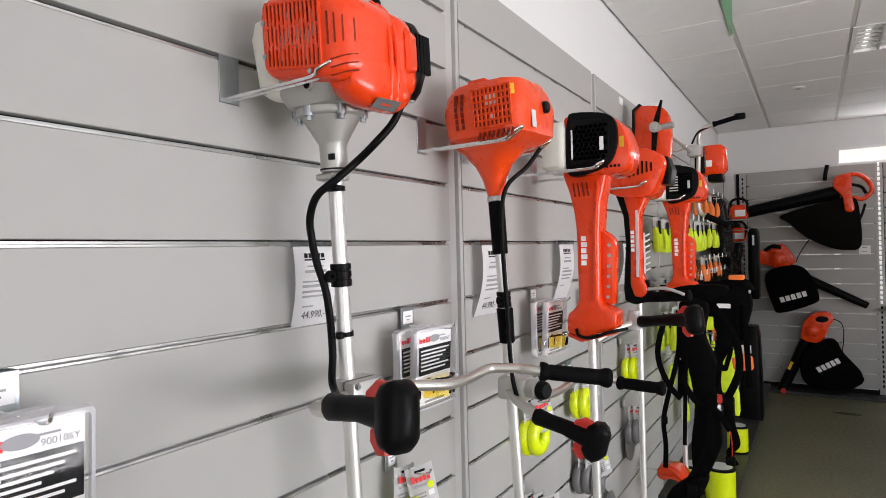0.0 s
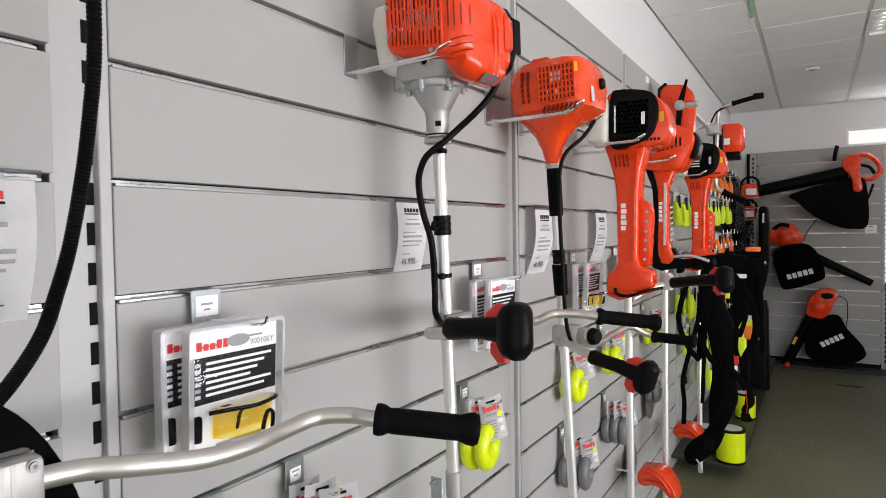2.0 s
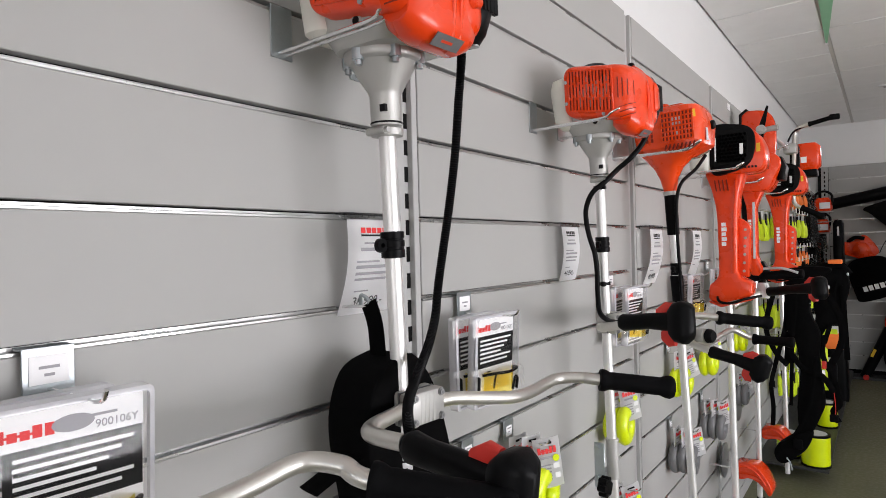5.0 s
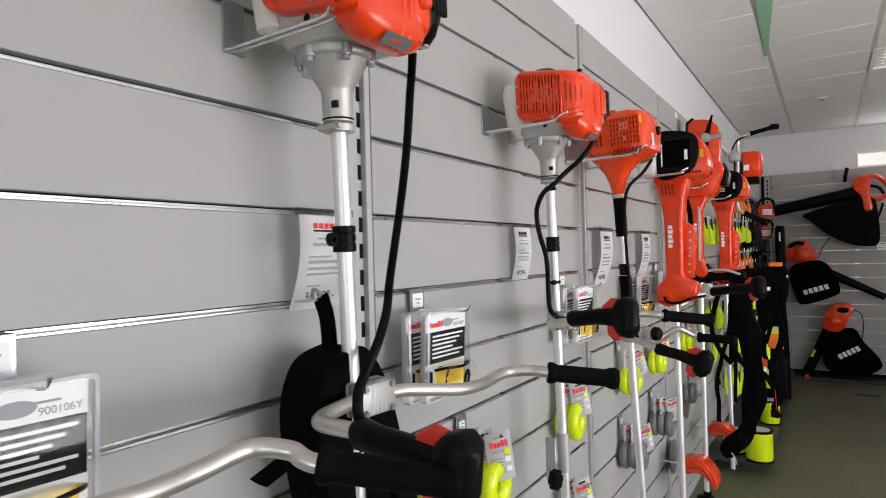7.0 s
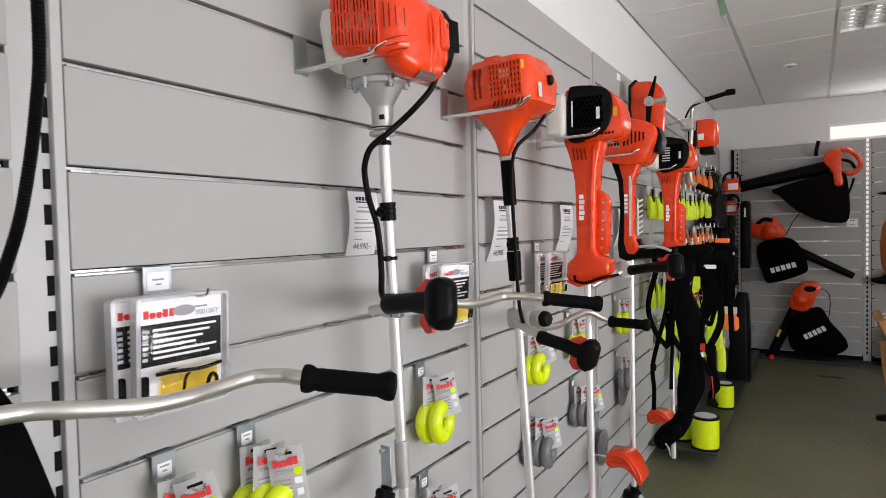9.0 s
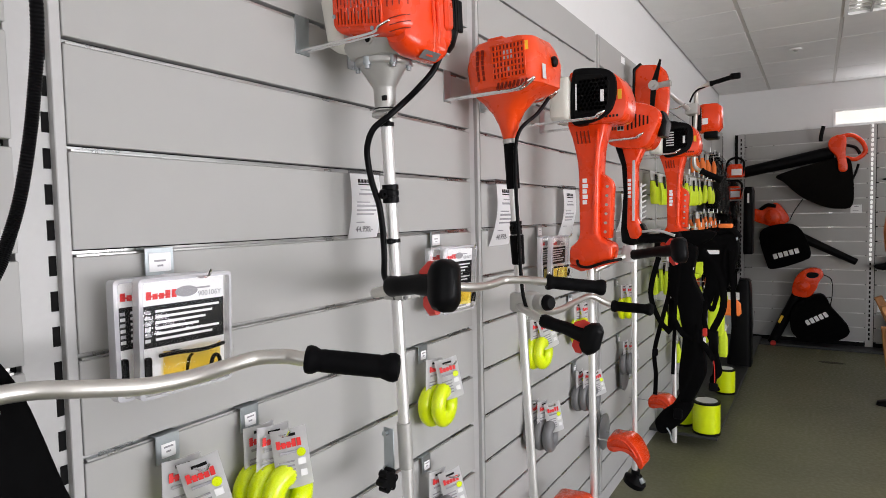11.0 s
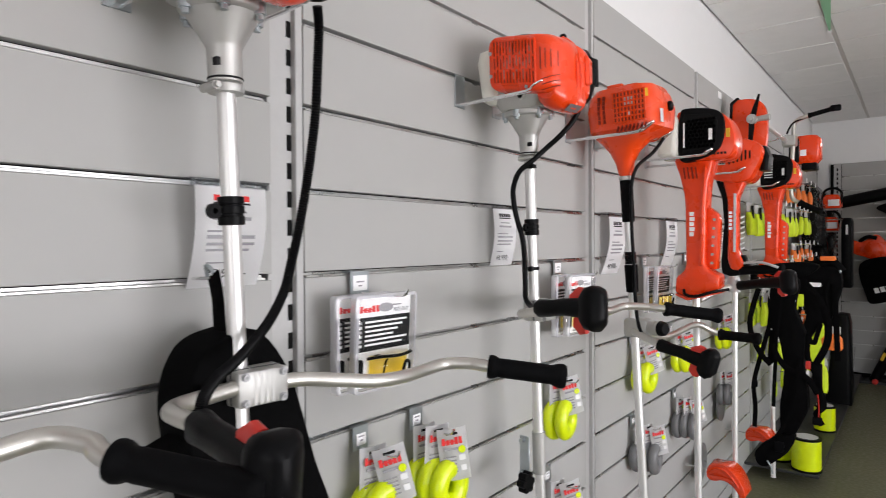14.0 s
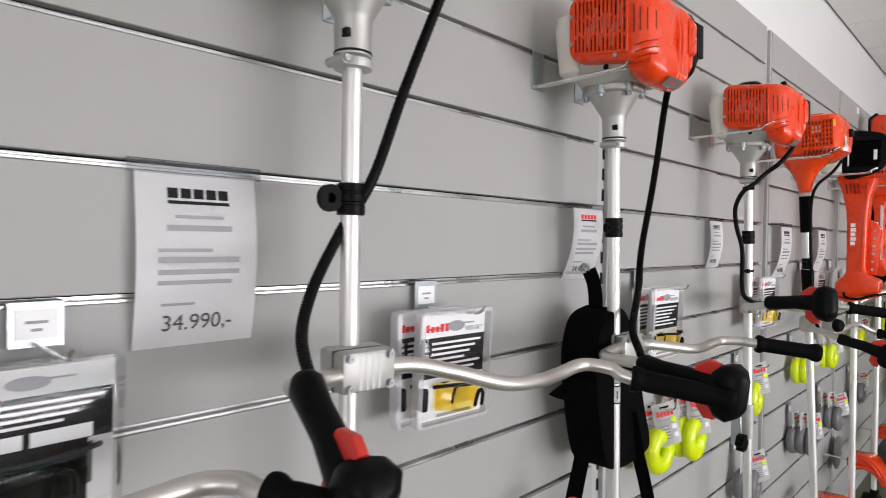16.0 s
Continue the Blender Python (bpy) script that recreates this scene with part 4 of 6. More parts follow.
# lower bracket and knob on the shaft of the third cutter
br = thing("guard_bracket", (0.135, 0.76, 1.0), "grey steel guard bracket with black star knob on a shaft", "bracket")
part("plate", block((0.094, 0.768, 0.915), (0.122, 0.772, 1.035), 0.0015, 1), ZINC, br)
part("collar", join(rod((0.134, 0.7935, 1.045), (0.134, 0.799, 0.94), 0.0165, 24)), CAST, br)
part("star_knob", join(rod((0.13, 0.718, 0.945), (0.155, 0.714, 0.945), 0.02, 10, bevel=0.004), *[rod((0.132, 0.717 + 0.018 * math.cos(a), 0.945 + 0.018 * math.sin(a)), (0.153, 0.715 + 0.018 * math.cos(a), 0.945 + 0.018 * math.sin(a)), 0.008, 10) for a in np.arange(0, 6.2, 1.047)]), BLACK, br, "black star knob")
for z in (0.96, 1.04):
    part("bolt", rod((0.104, 0.757, z - 0.015), (0.104, 0.768, z - 0.015), 0.006, 12), ZINC, br)


def cutter_b():
    """Brush cutter with an all-plastic orange engine cover that runs down into a cone."""
    top = Vector((0.147, 1.337, 1.73))
    m = Matrix.Translation(top) @ Matrix.Rotation(radians(2.9), 4, "X") @ Matrix.Rotation(radians(-2.0), 4, "Y")
    t = thing("brush_cutter", top, "orange-red brush cutter with plastic engine cone and black sleeve", "brush cutter", "brush cutters on the wall")
    sh = part("shroud", loft([(0.0, 0, 0, 0.04, 0.04, 0.019), (0.04, 0, 0, 0.056, 0.056, 0.024), (0.075, 0.002, 0, 0.085, 0.085, 0.03), (0.105, 0.006, 0, 0.135, 0.13, 0.04), (0.118, 0.018, 0, 0.17, 0.19, 0.045), (0.135, 0.028, 0, 0.21, 0.235, 0.05), (0.2, 0.03, 0, 0.22, 0.245, 0.05), (0.24, 0.028, 0, 0.205, 0.225, 0.05), (0.262, 0.03, 0, 0.18, 0.2, 0.05), (0.268, 0.03, 0, 0.13, 0.15, 0.04)]), RED_LIGHT, t, "glossy orange-red engine cover", m)
    part("top_ridge", join(block((-0.02, -0.07, 0.262), (0.03, -0.03, 0.28), 0.006, 2), block((0.03, -0.06, 0.262), (0.075, 0.0, 0.275), 0.006, 2)), RED_LIGHT, t, "", m)
    y = -0.1238
    part("grille_opening", block((0.022, y, 0.15), (0.112, y + 0.006, 0.24)), RED_SHADED, sh, "", m)
    part("grille", join(*[block((0.018 + 0.0105 * k, y - 0.002, 0.15), (0.023 + 0.0105 * k, y + 0.003, 0.242), 0.0006, 1) for k in range(10)], *[block((0.016, y - 0.002, 0.149 + 0.0148 * k), (0.118, y + 0.003, 0.1535 + 0.0148 * k), 0.0006, 1) for k in range(7)]), RED_LIGHT, sh, "", m)
    part("engine_fins", join(block((0.05, y - 0.0005, 0.2), (0.08, y + 0.001, 0.225)), block((0.06, y - 0.0005, 0.165), (0.075, y + 0.001, 0.18))), CAST, sh, "", m)
    for k in range(6):
        part("vent_slot", block((-0.03, y - 0.0012 + 0.004 * abs(k - 2.5) / 2.5, 0.155 + 0.014 * k), (-0.023, y + 0.012, 0.1672 + 0.014 * k)), RED_SHADED, sh, "", m)
        part("vent_slot", block((-0.014, y - 0.0012 + 0.004 * abs(k - 2.5) / 2.5, 0.155 + 0.014 * k), (-0.007, y + 0.012, 0.1672 + 0.014 * k)), RED_SHADED, sh, "", m)
    for k in range(8):
        part("vent_slot", moved(block((-0.002, 0, -0.009), (0.002, 0.006, 0.009)), m @ pose(0.03 + 0.012 * k, y + 0.0015, 0.133) @ pose(0, 0, 0, 0, 20, 0)), RED_SHADED, sh)
        if k < 3:
            part("vent_slot", moved(block((-0.002, 0, -0.014), (0.002, 0.01, 0.014)), m @ pose(0.012 + 0.011 * k, -0.0535 + 0.002 * k, 0.085) @ pose(-28, 0, 0, 0, 12, 0)), RED_SHADED, sh)
    part("sticker", moved(block((-0.006, -0.0006, -0.012), (0.006, 0.002, 0.012)), m @ pose(0.118, y + 0.0075, 0.228) @ pose(0, 0, 0, -8, 0, 30)), YELLOW, t, "yellow warning sticker")
    part("sticker", moved(block((0, -0.012, -0.02), (0.001, 0.012, 0.02)), m @ pose(0.1385, -0.05, 0.165)), CARD, t, "silver type sticker")
    part("starter_knob", rod((0.135, 0.02, 0.2), (0.15, 0.02, 0.2), 0.015, 20, bevel=0.004), BLACK, t, "", m)
    part("collar", lathe([(0.018, -0.014), (0.0225, -0.013), (0.0225, -0.001), (0.018, 0.0)], 24), CAST, t, "", m)
    part("shaft", rod((0, 0, -1.52), (0, 0, -0.012), 0.0135, 24), TUBE, t, "bright aluminium drive shaft tube", m)
    part("sleeve", rod((0, 0, -0.147), (0, 0, -0.014), 0.0195, 24, 0.0205, 0.002), RUBBER, t, "black rubber sleeve", m)
    part("sleeve", rod((0, 0, -0.372), (0, 0, -0.284), 0.019, 24, 0.021, 0.002), RUBBER, t, "black rubber sleeve", m)
    sleeve_clamp(t, m, -0.262)
    cable(t, [(0.25, 1.385, 1.845), (0.225, 1.36, 1.8), (0.188, 1.325, 1.755), (0.173, 1.318, 1.7), (0.17, 1.322, 1.6), (0.174, 1.33, 1.45), (0.182, 1.325, 1.33), (0.195, 1.315, 1.26), (0.225, 1.29, 1.225), (0.285, 1.24, 1.215)], 0.0055, 0.0)
    part("handle_joint", join(block((0.135, 1.335, 1.215), (0.215, 1.4, 1.275), 0.012, 2), rod((0.19, 1.37, 1.245), (0.25, 1.345, 1.25), 0.022, 20, 0.024, 0.004)), CAST, t, "silver plastic handle joint")
    part("knob", rod((0.25, 1.345, 1.25), (0.272, 1.336, 1.251), 0.024, 20, 0.021, 0.005), BLACK, t, "black clamping knob")
    part("handlebar_left", sweep([(0.17, 1.34, 1.235), (0.22, 1.29, 1.228), (0.29, 1.235, 1.218)], 0.0115, 14, 5), BAR, t)
    throttle(t, (0.29, 1.235, 1.217), (0.425, 1.236, 1.18), 0, 0.95)
    part("handlebar", sweep([(0.19, 1.38, 1.235), (0.2, 1.46, 1.205), (0.21, 1.56, 1.195), (0.22, 1.68, 1.205), (0.245, 1.77, 1.215), (0.285, 1.81, 1.19), (0.32, 1.82, 1.178)], 0.0108, 14, 6), BAR, t, "satin aluminium handlebar")
    grip(t, (0.311, 1.82, 1.178), (0.44, 1.806, 1.176))
    return t


cutter_b()
wire_hook(1.225, Z0 + 12 * PITCH, 0.27, 0.02, 0.004, 0.012)
wire_hook(1.44, Z0 + 12 * PITCH, 0.25, 0.02, 0.004, 0.012)


def cutter_c(y, x0, dark, label, flap=True):
    """Brush cutter with a long flat orange body under the engine; y is its plane, x0 shifts it outwards."""
    t = thing("brush_cutter", (0.22 + x0, y, 1.33), label, "brush cutter", "brush cutters on the wall")
    m = pose(x0, y, 0)
    body = [(0.15, 1.83), (0.172, 1.77), (0.188, 1.7), (0.193, 1.64), (0.195, 1.43), (0.185, 1.405), (0.158, 1.385), (0.155, 1.325), (0.2, 1.312), (0.312, 1.345), (0.315, 1.395), (0.272, 1.415), (0.262, 1.44), (0.266, 1.65), (0.272, 1.735), (0.295, 1.83)]
    part("body", slab(body, -0.045, 0.045, 0.012, 3), RED, t, "glossy orange-red body", m)
    part("ridge", slab([(0.243, 1.43), (0.255, 1.43), (0.26, 1.66), (0.27, 1.8), (0.262, 1.8), (0.25, 1.66)], -0.05, -0.04, 0.003, 2), RED, t, "", m)
    part("foot_edge", slab([(0.157, 1.325), (0.2, 1.308), (0.312, 1.338), (0.312, 1.33), (0.2, 1.298), (0.157, 1.315)], -0.042, 0.042, 0.003, 1), RED_MATT, t, "", m)
    if flap:
        f = part("flap", slab([(0.262, 1.425), (0.297, 1.415), (0.302, 1.5), (0.307, 1.6), (0.3, 1.622), (0.272, 1.645), (0.262, 1.645)], -0.02, 0.03, 0.006, 2), RED, t, "", m)
        for k in range(6):
            part("hole", rod((0.282 + 0.0016 * k, -0.0212, 1.44 + 0.032 * k), (0.282 + 0.0016 * k, -0.018, 1.44 + 0.032 * k), 0.0055, 12), CAST, f, "", m)
    for k in range(4):
        part("vent_slot", moved(block((-0.0022, -0.003, -0.022), (0.0022, 0.002, 0.022)), m @ pose(0.192 + 0.014 * k, -0.0445, 1.775) @ pose(0, 0, 0, 0, -8, 0)), RED_SHADED, t)
    for i in range(5):
        part("maker_mark", block((0.2095, -0.0465, 1.615 - 0.019 * i), (0.2255 + 0.003 * (i % 2), -0.044, 1.63 - 0.019 * i)), PAPER, t, "", m)
    head = [(0.16, 1.84), (0.17, 1.985), (0.2, 2.0), (0.3, 1.99), (0.335, 1.972), (0.358, 1.935), (0.37, 1.88), (0.355, 1.825), (0.295, 1.815), (0.2, 1.82)]
    hd = part("head", slab(round_outline(head, 3), -0.07, 0.06, 0.012, 2), RED, t, "glossy orange-red engine cover", m)
    frame_o = [(0.184, 1.825), (0.182, 1.93), (0.188, 1.99), (0.205, 2.008), (0.29, 1.998), (0.33, 1.975), (0.34, 1.93), (0.33, 1.87), (0.3, 1.835), (0.23, 1.815)]
    part("cover_frame", slab(round_outline(frame_o, 3), -0.085, 0.0, 0.01, 2), BLACK, t, "black engine cover frame", m)
    inner = [(0.196, 1.845), (0.198, 1.972), (0.205, 1.986), (0.29, 1.978), (0.318, 1.95), (0.315, 1.89), (0.285, 1.855)]
    g = part("grille", slab(inner, -0.0868, -0.08, 0.001, 1), BACKING, t, "black grille", m)
    cells = []
    for i in range(7):
        for j in range(8):
            cx, cz = 0.212 + 0.0145 * i + 0.007 * (j % 2), 1.865 + 0.0135 * j
            if cx < 0.308 and cz < 1.975 - 0.3 * max(0, cx - 0.26):
                cells.append(lathe([(0.0058, 0), (0.0075, 0), (0.0075, 0.0015), (0.0058, 0.0015), (0.0058, 0)], 6, pose(cx, -0.0868, cz, 90, 0, 0)))
    part("honeycomb", join(*cells), RUBBER, g, "", m, smooth=20)
    part("sticker", block((0.288, -0.0885, 1.885), (0.3, -0.0865, 1.925)), PAPER if not dark else CARD, g, "white sticker", m)
    if dark:
        for k in range(6):
            part("caution_line", block((0.2, -0.0885, 1.875 + 0.014 * k), (0.242, -0.0867, 1.881 + 0.014 * k)), CARD, g, "", m)
    else:
        part("chrome_strip", block((0.2, -0.0885, 1.865), (0.205, -0.0865, 1.955)), PAPER, g, "", m)
    part("sticker", block((0.342, -0.0715, 1.89), (0.355, -0.069, 1.922)), YELLOW, hd, "yellow warning sticker", m)
    for k in range(4):
        part("vent_slot", block((0.3 + 0.012 * k, -0.0712, 1.832), (0.307 + 0.012 * k, -0.069, 1.84)), BACKING, hd, "", m)
    part("tank", loft([(1.83, 0.146, -0.04, 0.056, 0.1, 0.014), (1.846, 0.143, -0.04, 0.074, 0.13, 0.02), (1.965, 0.143, -0.04, 0.074, 0.13, 0.02), (1.984, 0.147, -0.04, 0.056, 0.1, 0.014)]), TANK, t, "milky white fuel tank", m)
    part("top_cap", lathe([(0.03, 2.0), (0.034, 2.005), (0.034, 2.018), (0.02, 2.022)], 20, pose(0.21, 0.01, 0)), BLACK, t, "", m)
    part("shaft", rod((0.232, 0, 0.16), (0.222, 0, 1.32), 0.0132, 20), TUBE, t, "bright aluminium drive shaft tube", m)
    cable(t, [m @ Vector(v) for v in ((0.19, -0.05, 1.34), (0.2, -0.06, 1.322), (0.24, -0.07, 1.318), (0.29, -0.06, 1.335), (0.34, -0.02, 1.345))], 0.005, 0.0)
    return t


cutter_c(1.84, 0.0, False, "orange-red brush cutter with black honeycomb grille and long orange body")
cutter_c(3.34, -0.005, True, "orange-red brush cutter with black grille, partly behind harnesses")
tb = thing("handle_unit", (0.3, 1.95, 1.35), "grey and black throttle handle of a brush cutter", "handle")
part("joint", loft([(1.325, 0.325, 1.97, 0.04, 0.05, 0.018), (1.35, 0.325, 1.97, 0.055, 0.06, 0.02), (1.385, 0.322, 1.97, 0.035, 0.04, 0.015)]), CARD, tb, "light grey joint")
throttle(tb, (0.35, 1.95, 1.352), (0.53, 1.83, 1.38), 0, 0.95)
part("arm", sweep([(0.235, 1.84, 1.3), (0.28, 1.91, 1.33), (0.33, 1.965, 1.352)], 0.012, 12, 5), BAR, tb)
for y, reach in ((1.742, 0.3), (1.93, 0.24), (2.405, 0.27), (2.59, 0.24), (3.24, 0.27), (3.43, 0.24)):
    wire_hook(y, Z0 + 12 * PITCH, reach, 0.015, 0.0042, 0.028)
solo("wall_tag", block((0.0, 3.055, 2.325), (0.002, 3.12, 2.36)), PAPER, "small white paper tag high on the slat panel", "price tag")


def cutter_d():
    """Orange brush cutter with a black spine down its back."""
    y = 2.5
    t = thing("brush_cutter", (0.2, y, 1.36), "orange-red brush cutter with black spine and silver stripe", "brush cutter", "brush cutters on the wall")
    m = pose(0, y, 0)
    head = [(0.1, 1.845), (0.115, 1.93), (0.15, 1.99), (0.2, 1.998), (0.31, 1.965), (0.338, 1.915), (0.31, 1.84), (0.27, 1.79), (0.15, 1.8)]
    h = part("head", slab(round_outline(head, 3), -0.08, 0.1, 0.015, 2), RED, t, "glossy orange-red engine cover", m)
    for k in range(6):
        part("vent_slot", block((0.2 + 0.017 * k, -0.0815, 1.87 + 0.004 * k), (0.207 + 0.017 * k, -0.078, 1.945 - 0.004 * k)), BACKING, h, "", m)
        part("vent_slot", block((0.112 + 0.011 * k, -0.0815, 1.875), (0.117 + 0.011 * k, -0.078, 1.925)), BACKING, h, "", m) if k < 4 else None
    part("badge", join(block((0.156, -0.0822, 1.87), (0.186, -0.079, 1.935))), CAST, h, "silver badge with four windows", m)
    part("badge_window", join(*[block((0.159 + 0.0145 * i, -0.0832, 1.875 + 0.03 * j), (0.17 + 0.0145 * i, -0.0815, 1.898 + 0.03 * j)) for i in range(2) for j in range(2)]), BACKING, h, "", m)
    part("starter", loft([(1.84, 0.332, 0.03, 0.03, 0.1, 0.012), (1.9, 0.338, 0.03, 0.036, 0.12, 0.014), (1.95, 0.322, 0.03, 0.03, 0.1, 0.012)]), BLACK, t, "", m)
    part("spine", slab([(0.13, 1.81), (0.16, 1.72), (0.168, 1.6), (0.155, 1.42), (0.16, 1.37), (0.2, 1.355), (0.255, 1.37), (0.275, 1.41), (0.25, 1.46), (0.21, 1.44), (0.19, 1.5), (0.195, 1.7), (0.2, 1.8)], -0.03, 0.03, 0.008, 2), BLACK, t, "black plastic spine", m)
    part("body", slab([(0.165, 1.8), (0.185, 1.72), (0.19, 1.6), (0.185, 1.44), (0.2, 1.39), (0.24, 1.385), (0.256, 1.42), (0.228, 1.48), (0.228, 1.72), (0.262, 1.8)], -0.042, 0.03, 0.01, 3), RED, t, "glossy orange-red body", m)
    part("stripe", slab([(0.212, 1.47), (0.222, 1.47), (0.224, 1.74), (0.214, 1.74)], -0.0445, -0.04), CARD, t, "silver stripe", m)
    for i in range(5):
        part("maker_mark", block((0.193, -0.0445, 1.645 - 0.018 * i), (0.207, -0.041, 1.658 - 0.018 * i)), PAPER, t, "", m)
    part("shaft", rod((0.21, 0, 0.3), (0.21, 0, 1.39), 0.0125, 20), TUBE, t, "bright aluminium drive shaft tube", m)
    hd = part("cutting_head", join(lathe([(0.02, 0), (0.05, 0.006), (0.052, 0.03), (0.03, 0.045), (0.02, 0.06)], 24, pose(0.2, 0, 0.235, 0, 25, 0)), rod((0.21, 0, 0.27), (0.215, 0, 0.31), 0.02, 16)), BLACK, t, "black line head", m)
    part("collar", rod((0.235, -0.005, 0.27), (0.25, -0.01, 0.255), 0.016, 14), ZINC, hd, "", m)
    part("grip", rod((0.235, -0.02, 1.385), (0.42, -0.06, 1.4), 0.02, 18, 0.022, 0.004), RUBBER, t, "black handle", m)
    part("lever", sweep([(0.25, -0.03, 1.42), (0.33, -0.06, 1.425), (0.4, -0.08, 1.405)], 0.006, 8, 5), CARD, t, "", m)
    return t


cutter_d()

# cutter lying along the wall: guard and blade, shaft, handlebar, engine
hz = thing("brush_cutter", (0.16, 3.9, 2.15), "brush cutter lying level on hooks with guard and black blade", "brush cutter", "brush cutters on the wall")
part("guard", slab(round_outline([(0.065, 2.12), (0.065, 2.28), (0.1, 2.305), (0.2, 2.285), (0.235, 2.2), (0.228, 2.03), (0.2, 2.0), (0.12, 2.06)], 3), 3.1, 3.16, 0.01, 2), RED, hz, "orange-red plastic cutting guard")
part("guard_rim", slab([(0.05, 2.12), (0.062, 2.12), (0.066, 2.28), (0.1, 2.31), (0.09, 2.318), (0.052, 2.29)], 3.09, 3.17, 0.004, 1), BLACK, hz)
part("blade", slab([(0.15, 2.05), (0.17, 2.03), (0.185, 2.17), (0.21, 2.31), (0.2, 2.315), (0.172, 2.24), (0.155, 2.19)], 3.06, 3.066, 0.001, 1), BLACK, hz, "black steel blade")
part("gear_head", join(rod((0.172, 3.04, 2.18), (0.172, 3.09, 2.18), 0.026, 20, 0.022), rod((0.172, 3.11, 2.185), (0.25, 3.1, 2.19), 0.017, 16), rod((0.17, 3.02, 2.18), (0.17, 3.05, 2.18), 0.014, 12)), CAST, hz, "cast gear head")
part("shaft", rod((0.19, 3.12, 2.185), (0.2, 4.5, 2.17), 0.014, 18), TUBE, hz, "bright aluminium drive shaft tube")
part("clamp", block((0.175, 3.92, 2.14), (0.255, 4.02, 2.21), 0.01, 2), CAST, hz)
part("handlebar", sweep([(0.319, 3.96, 2.325), (0.27, 3.96, 2.31), (0.24, 3.97, 2.28), (0.236, 3.97, 2.18), (0.226, 3.97, 1.95), (0.225, 3.97, 1.83), (0.24, 3.97, 1.79), (0.28, 3.97, 1.765)], 0.013, 14, 6), BAR, hz, "satin aluminium handlebar")
grip(hz, (0.27, 3.97, 1.77), (0.39, 3.97, 1.705), 0.018)
grip(hz, (0.325, 3.96, 2.327), (0.46, 3.95, 2.352), 0.014)
part("throttle_pod", block((0.44, 3.935, 2.335), (0.5, 3.965, 2.372), 0.008, 2), BLACK, hz)
part("throttle_cable", sweep([(0.33, 3.96, 2.322), (0.24, 3.95, 2.29), (0.2, 3.95, 2.22)], 0.006, 8, 5), BLACK, hz)
part("engine", loft([(2.03, 0.3, 4.1, 0.11, 0.1, 0.02), (2.06, 0.31, 4.1, 0.14, 0.13, 0.03), (2.19, 0.31, 4.1, 0.14, 0.13, 0.03), (2.215, 0.3, 4.1, 0.11, 0.1, 0.03)]), RED, hz, "orange-red engine cover")
part("engine_base", join(block((0.2, 4.02, 2.04), (0.26, 4.2, 2.2), 0.012, 2), block((0.27, 4.04, 1.985), (0.36, 4.16, 2.035), 0.012, 2)), BLACK, hz)
part("sticker", block((0.265, 4.031, 2.08), (0.3, 4.036, 2.12)), PAPER, hz)
part("cylinder", join(*[block((0.222, 4.03, 2.075 + 0.016 * k), (0.262, 4.04, 2.083 + 0.016 * k), 0.001, 1) for k in range(7)], block((0.215, 4.035, 2.07), (0.255, 4.05, 2.19))), CAST, hz, "finned metal cylinder")
for y in (3.55, 4.4):
    wire_hook(y, Z0 + 14 * PITCH - 0.04, 0.24)

# white toothed comb blade
comb = thing("comb_blade", (0.14, 2.98, 1.55), "white plastic toothed blade guard hanging on the wall", "blade guard")
part("back", block((0.12, 2.98, 1.46), (0.128, 2.984, 1.66), 0.001, 1), PAPER, comb)
for k in range(7):
    part("tooth", slab([(0.127, 1.47 + 0.028 * k), (0.15, 1.482 + 0.028 * k), (0.15, 1.49 + 0.028 * k), (0.127, 1.48 + 0.028 * k)], 2.98, 2.984), PAPER, comb)
part("peg", rod((0.0, 2.982, 1.645), (0.124, 2.982, 1.645), 0.003, 8), CHROME, comb)


# ---- small goods on hooks ----
random.seed(7)


def tag_hook(y, z, reach=0.11, wide=0.05):
    """Single hook with a folded zinc plate and a white price tag."""
    t = thing("price_hook", (0, y, z), "zinc display hook with small white price tag", "hook", "display hooks on the wall")
    part("plate", join(block((-0.01, y - wide / 2, z), (0.012, y + wide / 2, z + 0.0025)), block((0.01, y - wide / 2, z - 0.045), (0.0125, y + wide / 2, z + 0.0025), 0.0006, 1)), ZINC, t)
    edge = 0.38 if wide > 0.045 else 0.3
    part("tag", block((0.013, y - wide * edge, z - 0.036), (0.0138, y + wide * edge, z - (0.006 if wide > 0.045 else 0.013))), PAPER, t, "white price tag")
    part("tag_print", join(block((0.0139, y - wide * 0.2, z - 0.02), (0.0142, y + wide * 0.2, z - 0.017)), block((0.0139, y - wide * 0.1, z - 0.028), (0.0142, y + wide * 0.1, z - 0.025))), INK_GREY, t)
    part("wire", sweep([(0.012, y, z - 0.042), (reach * 0.6, y, z - 0.042), (reach, y, z - 0.04), (reach + 0.012, y, z - 0.028)], 0.0024, 8, 4), CHROME, t)


def curved_sheet(w, h, cz, n=10):
    """A sheet in x and y, bowed towards +z."""
    bm = bmesh.new()
    cols = [[bm.verts.new((-w / 2 + w * k / n, yy, cz * math.sin(math.pi * k / n))) for yy in (0, -h / 2, -h)] for k in range(n + 1)]
    for a, b in zip(cols, cols[1:]):
        for j in range(2):
            bm.faces.new((a[j], b[j], b[j + 1], a[j + 1]))
    bmesh.ops.solidify(bm, geom=bm.faces[:], thickness=0.0016)
    return bm


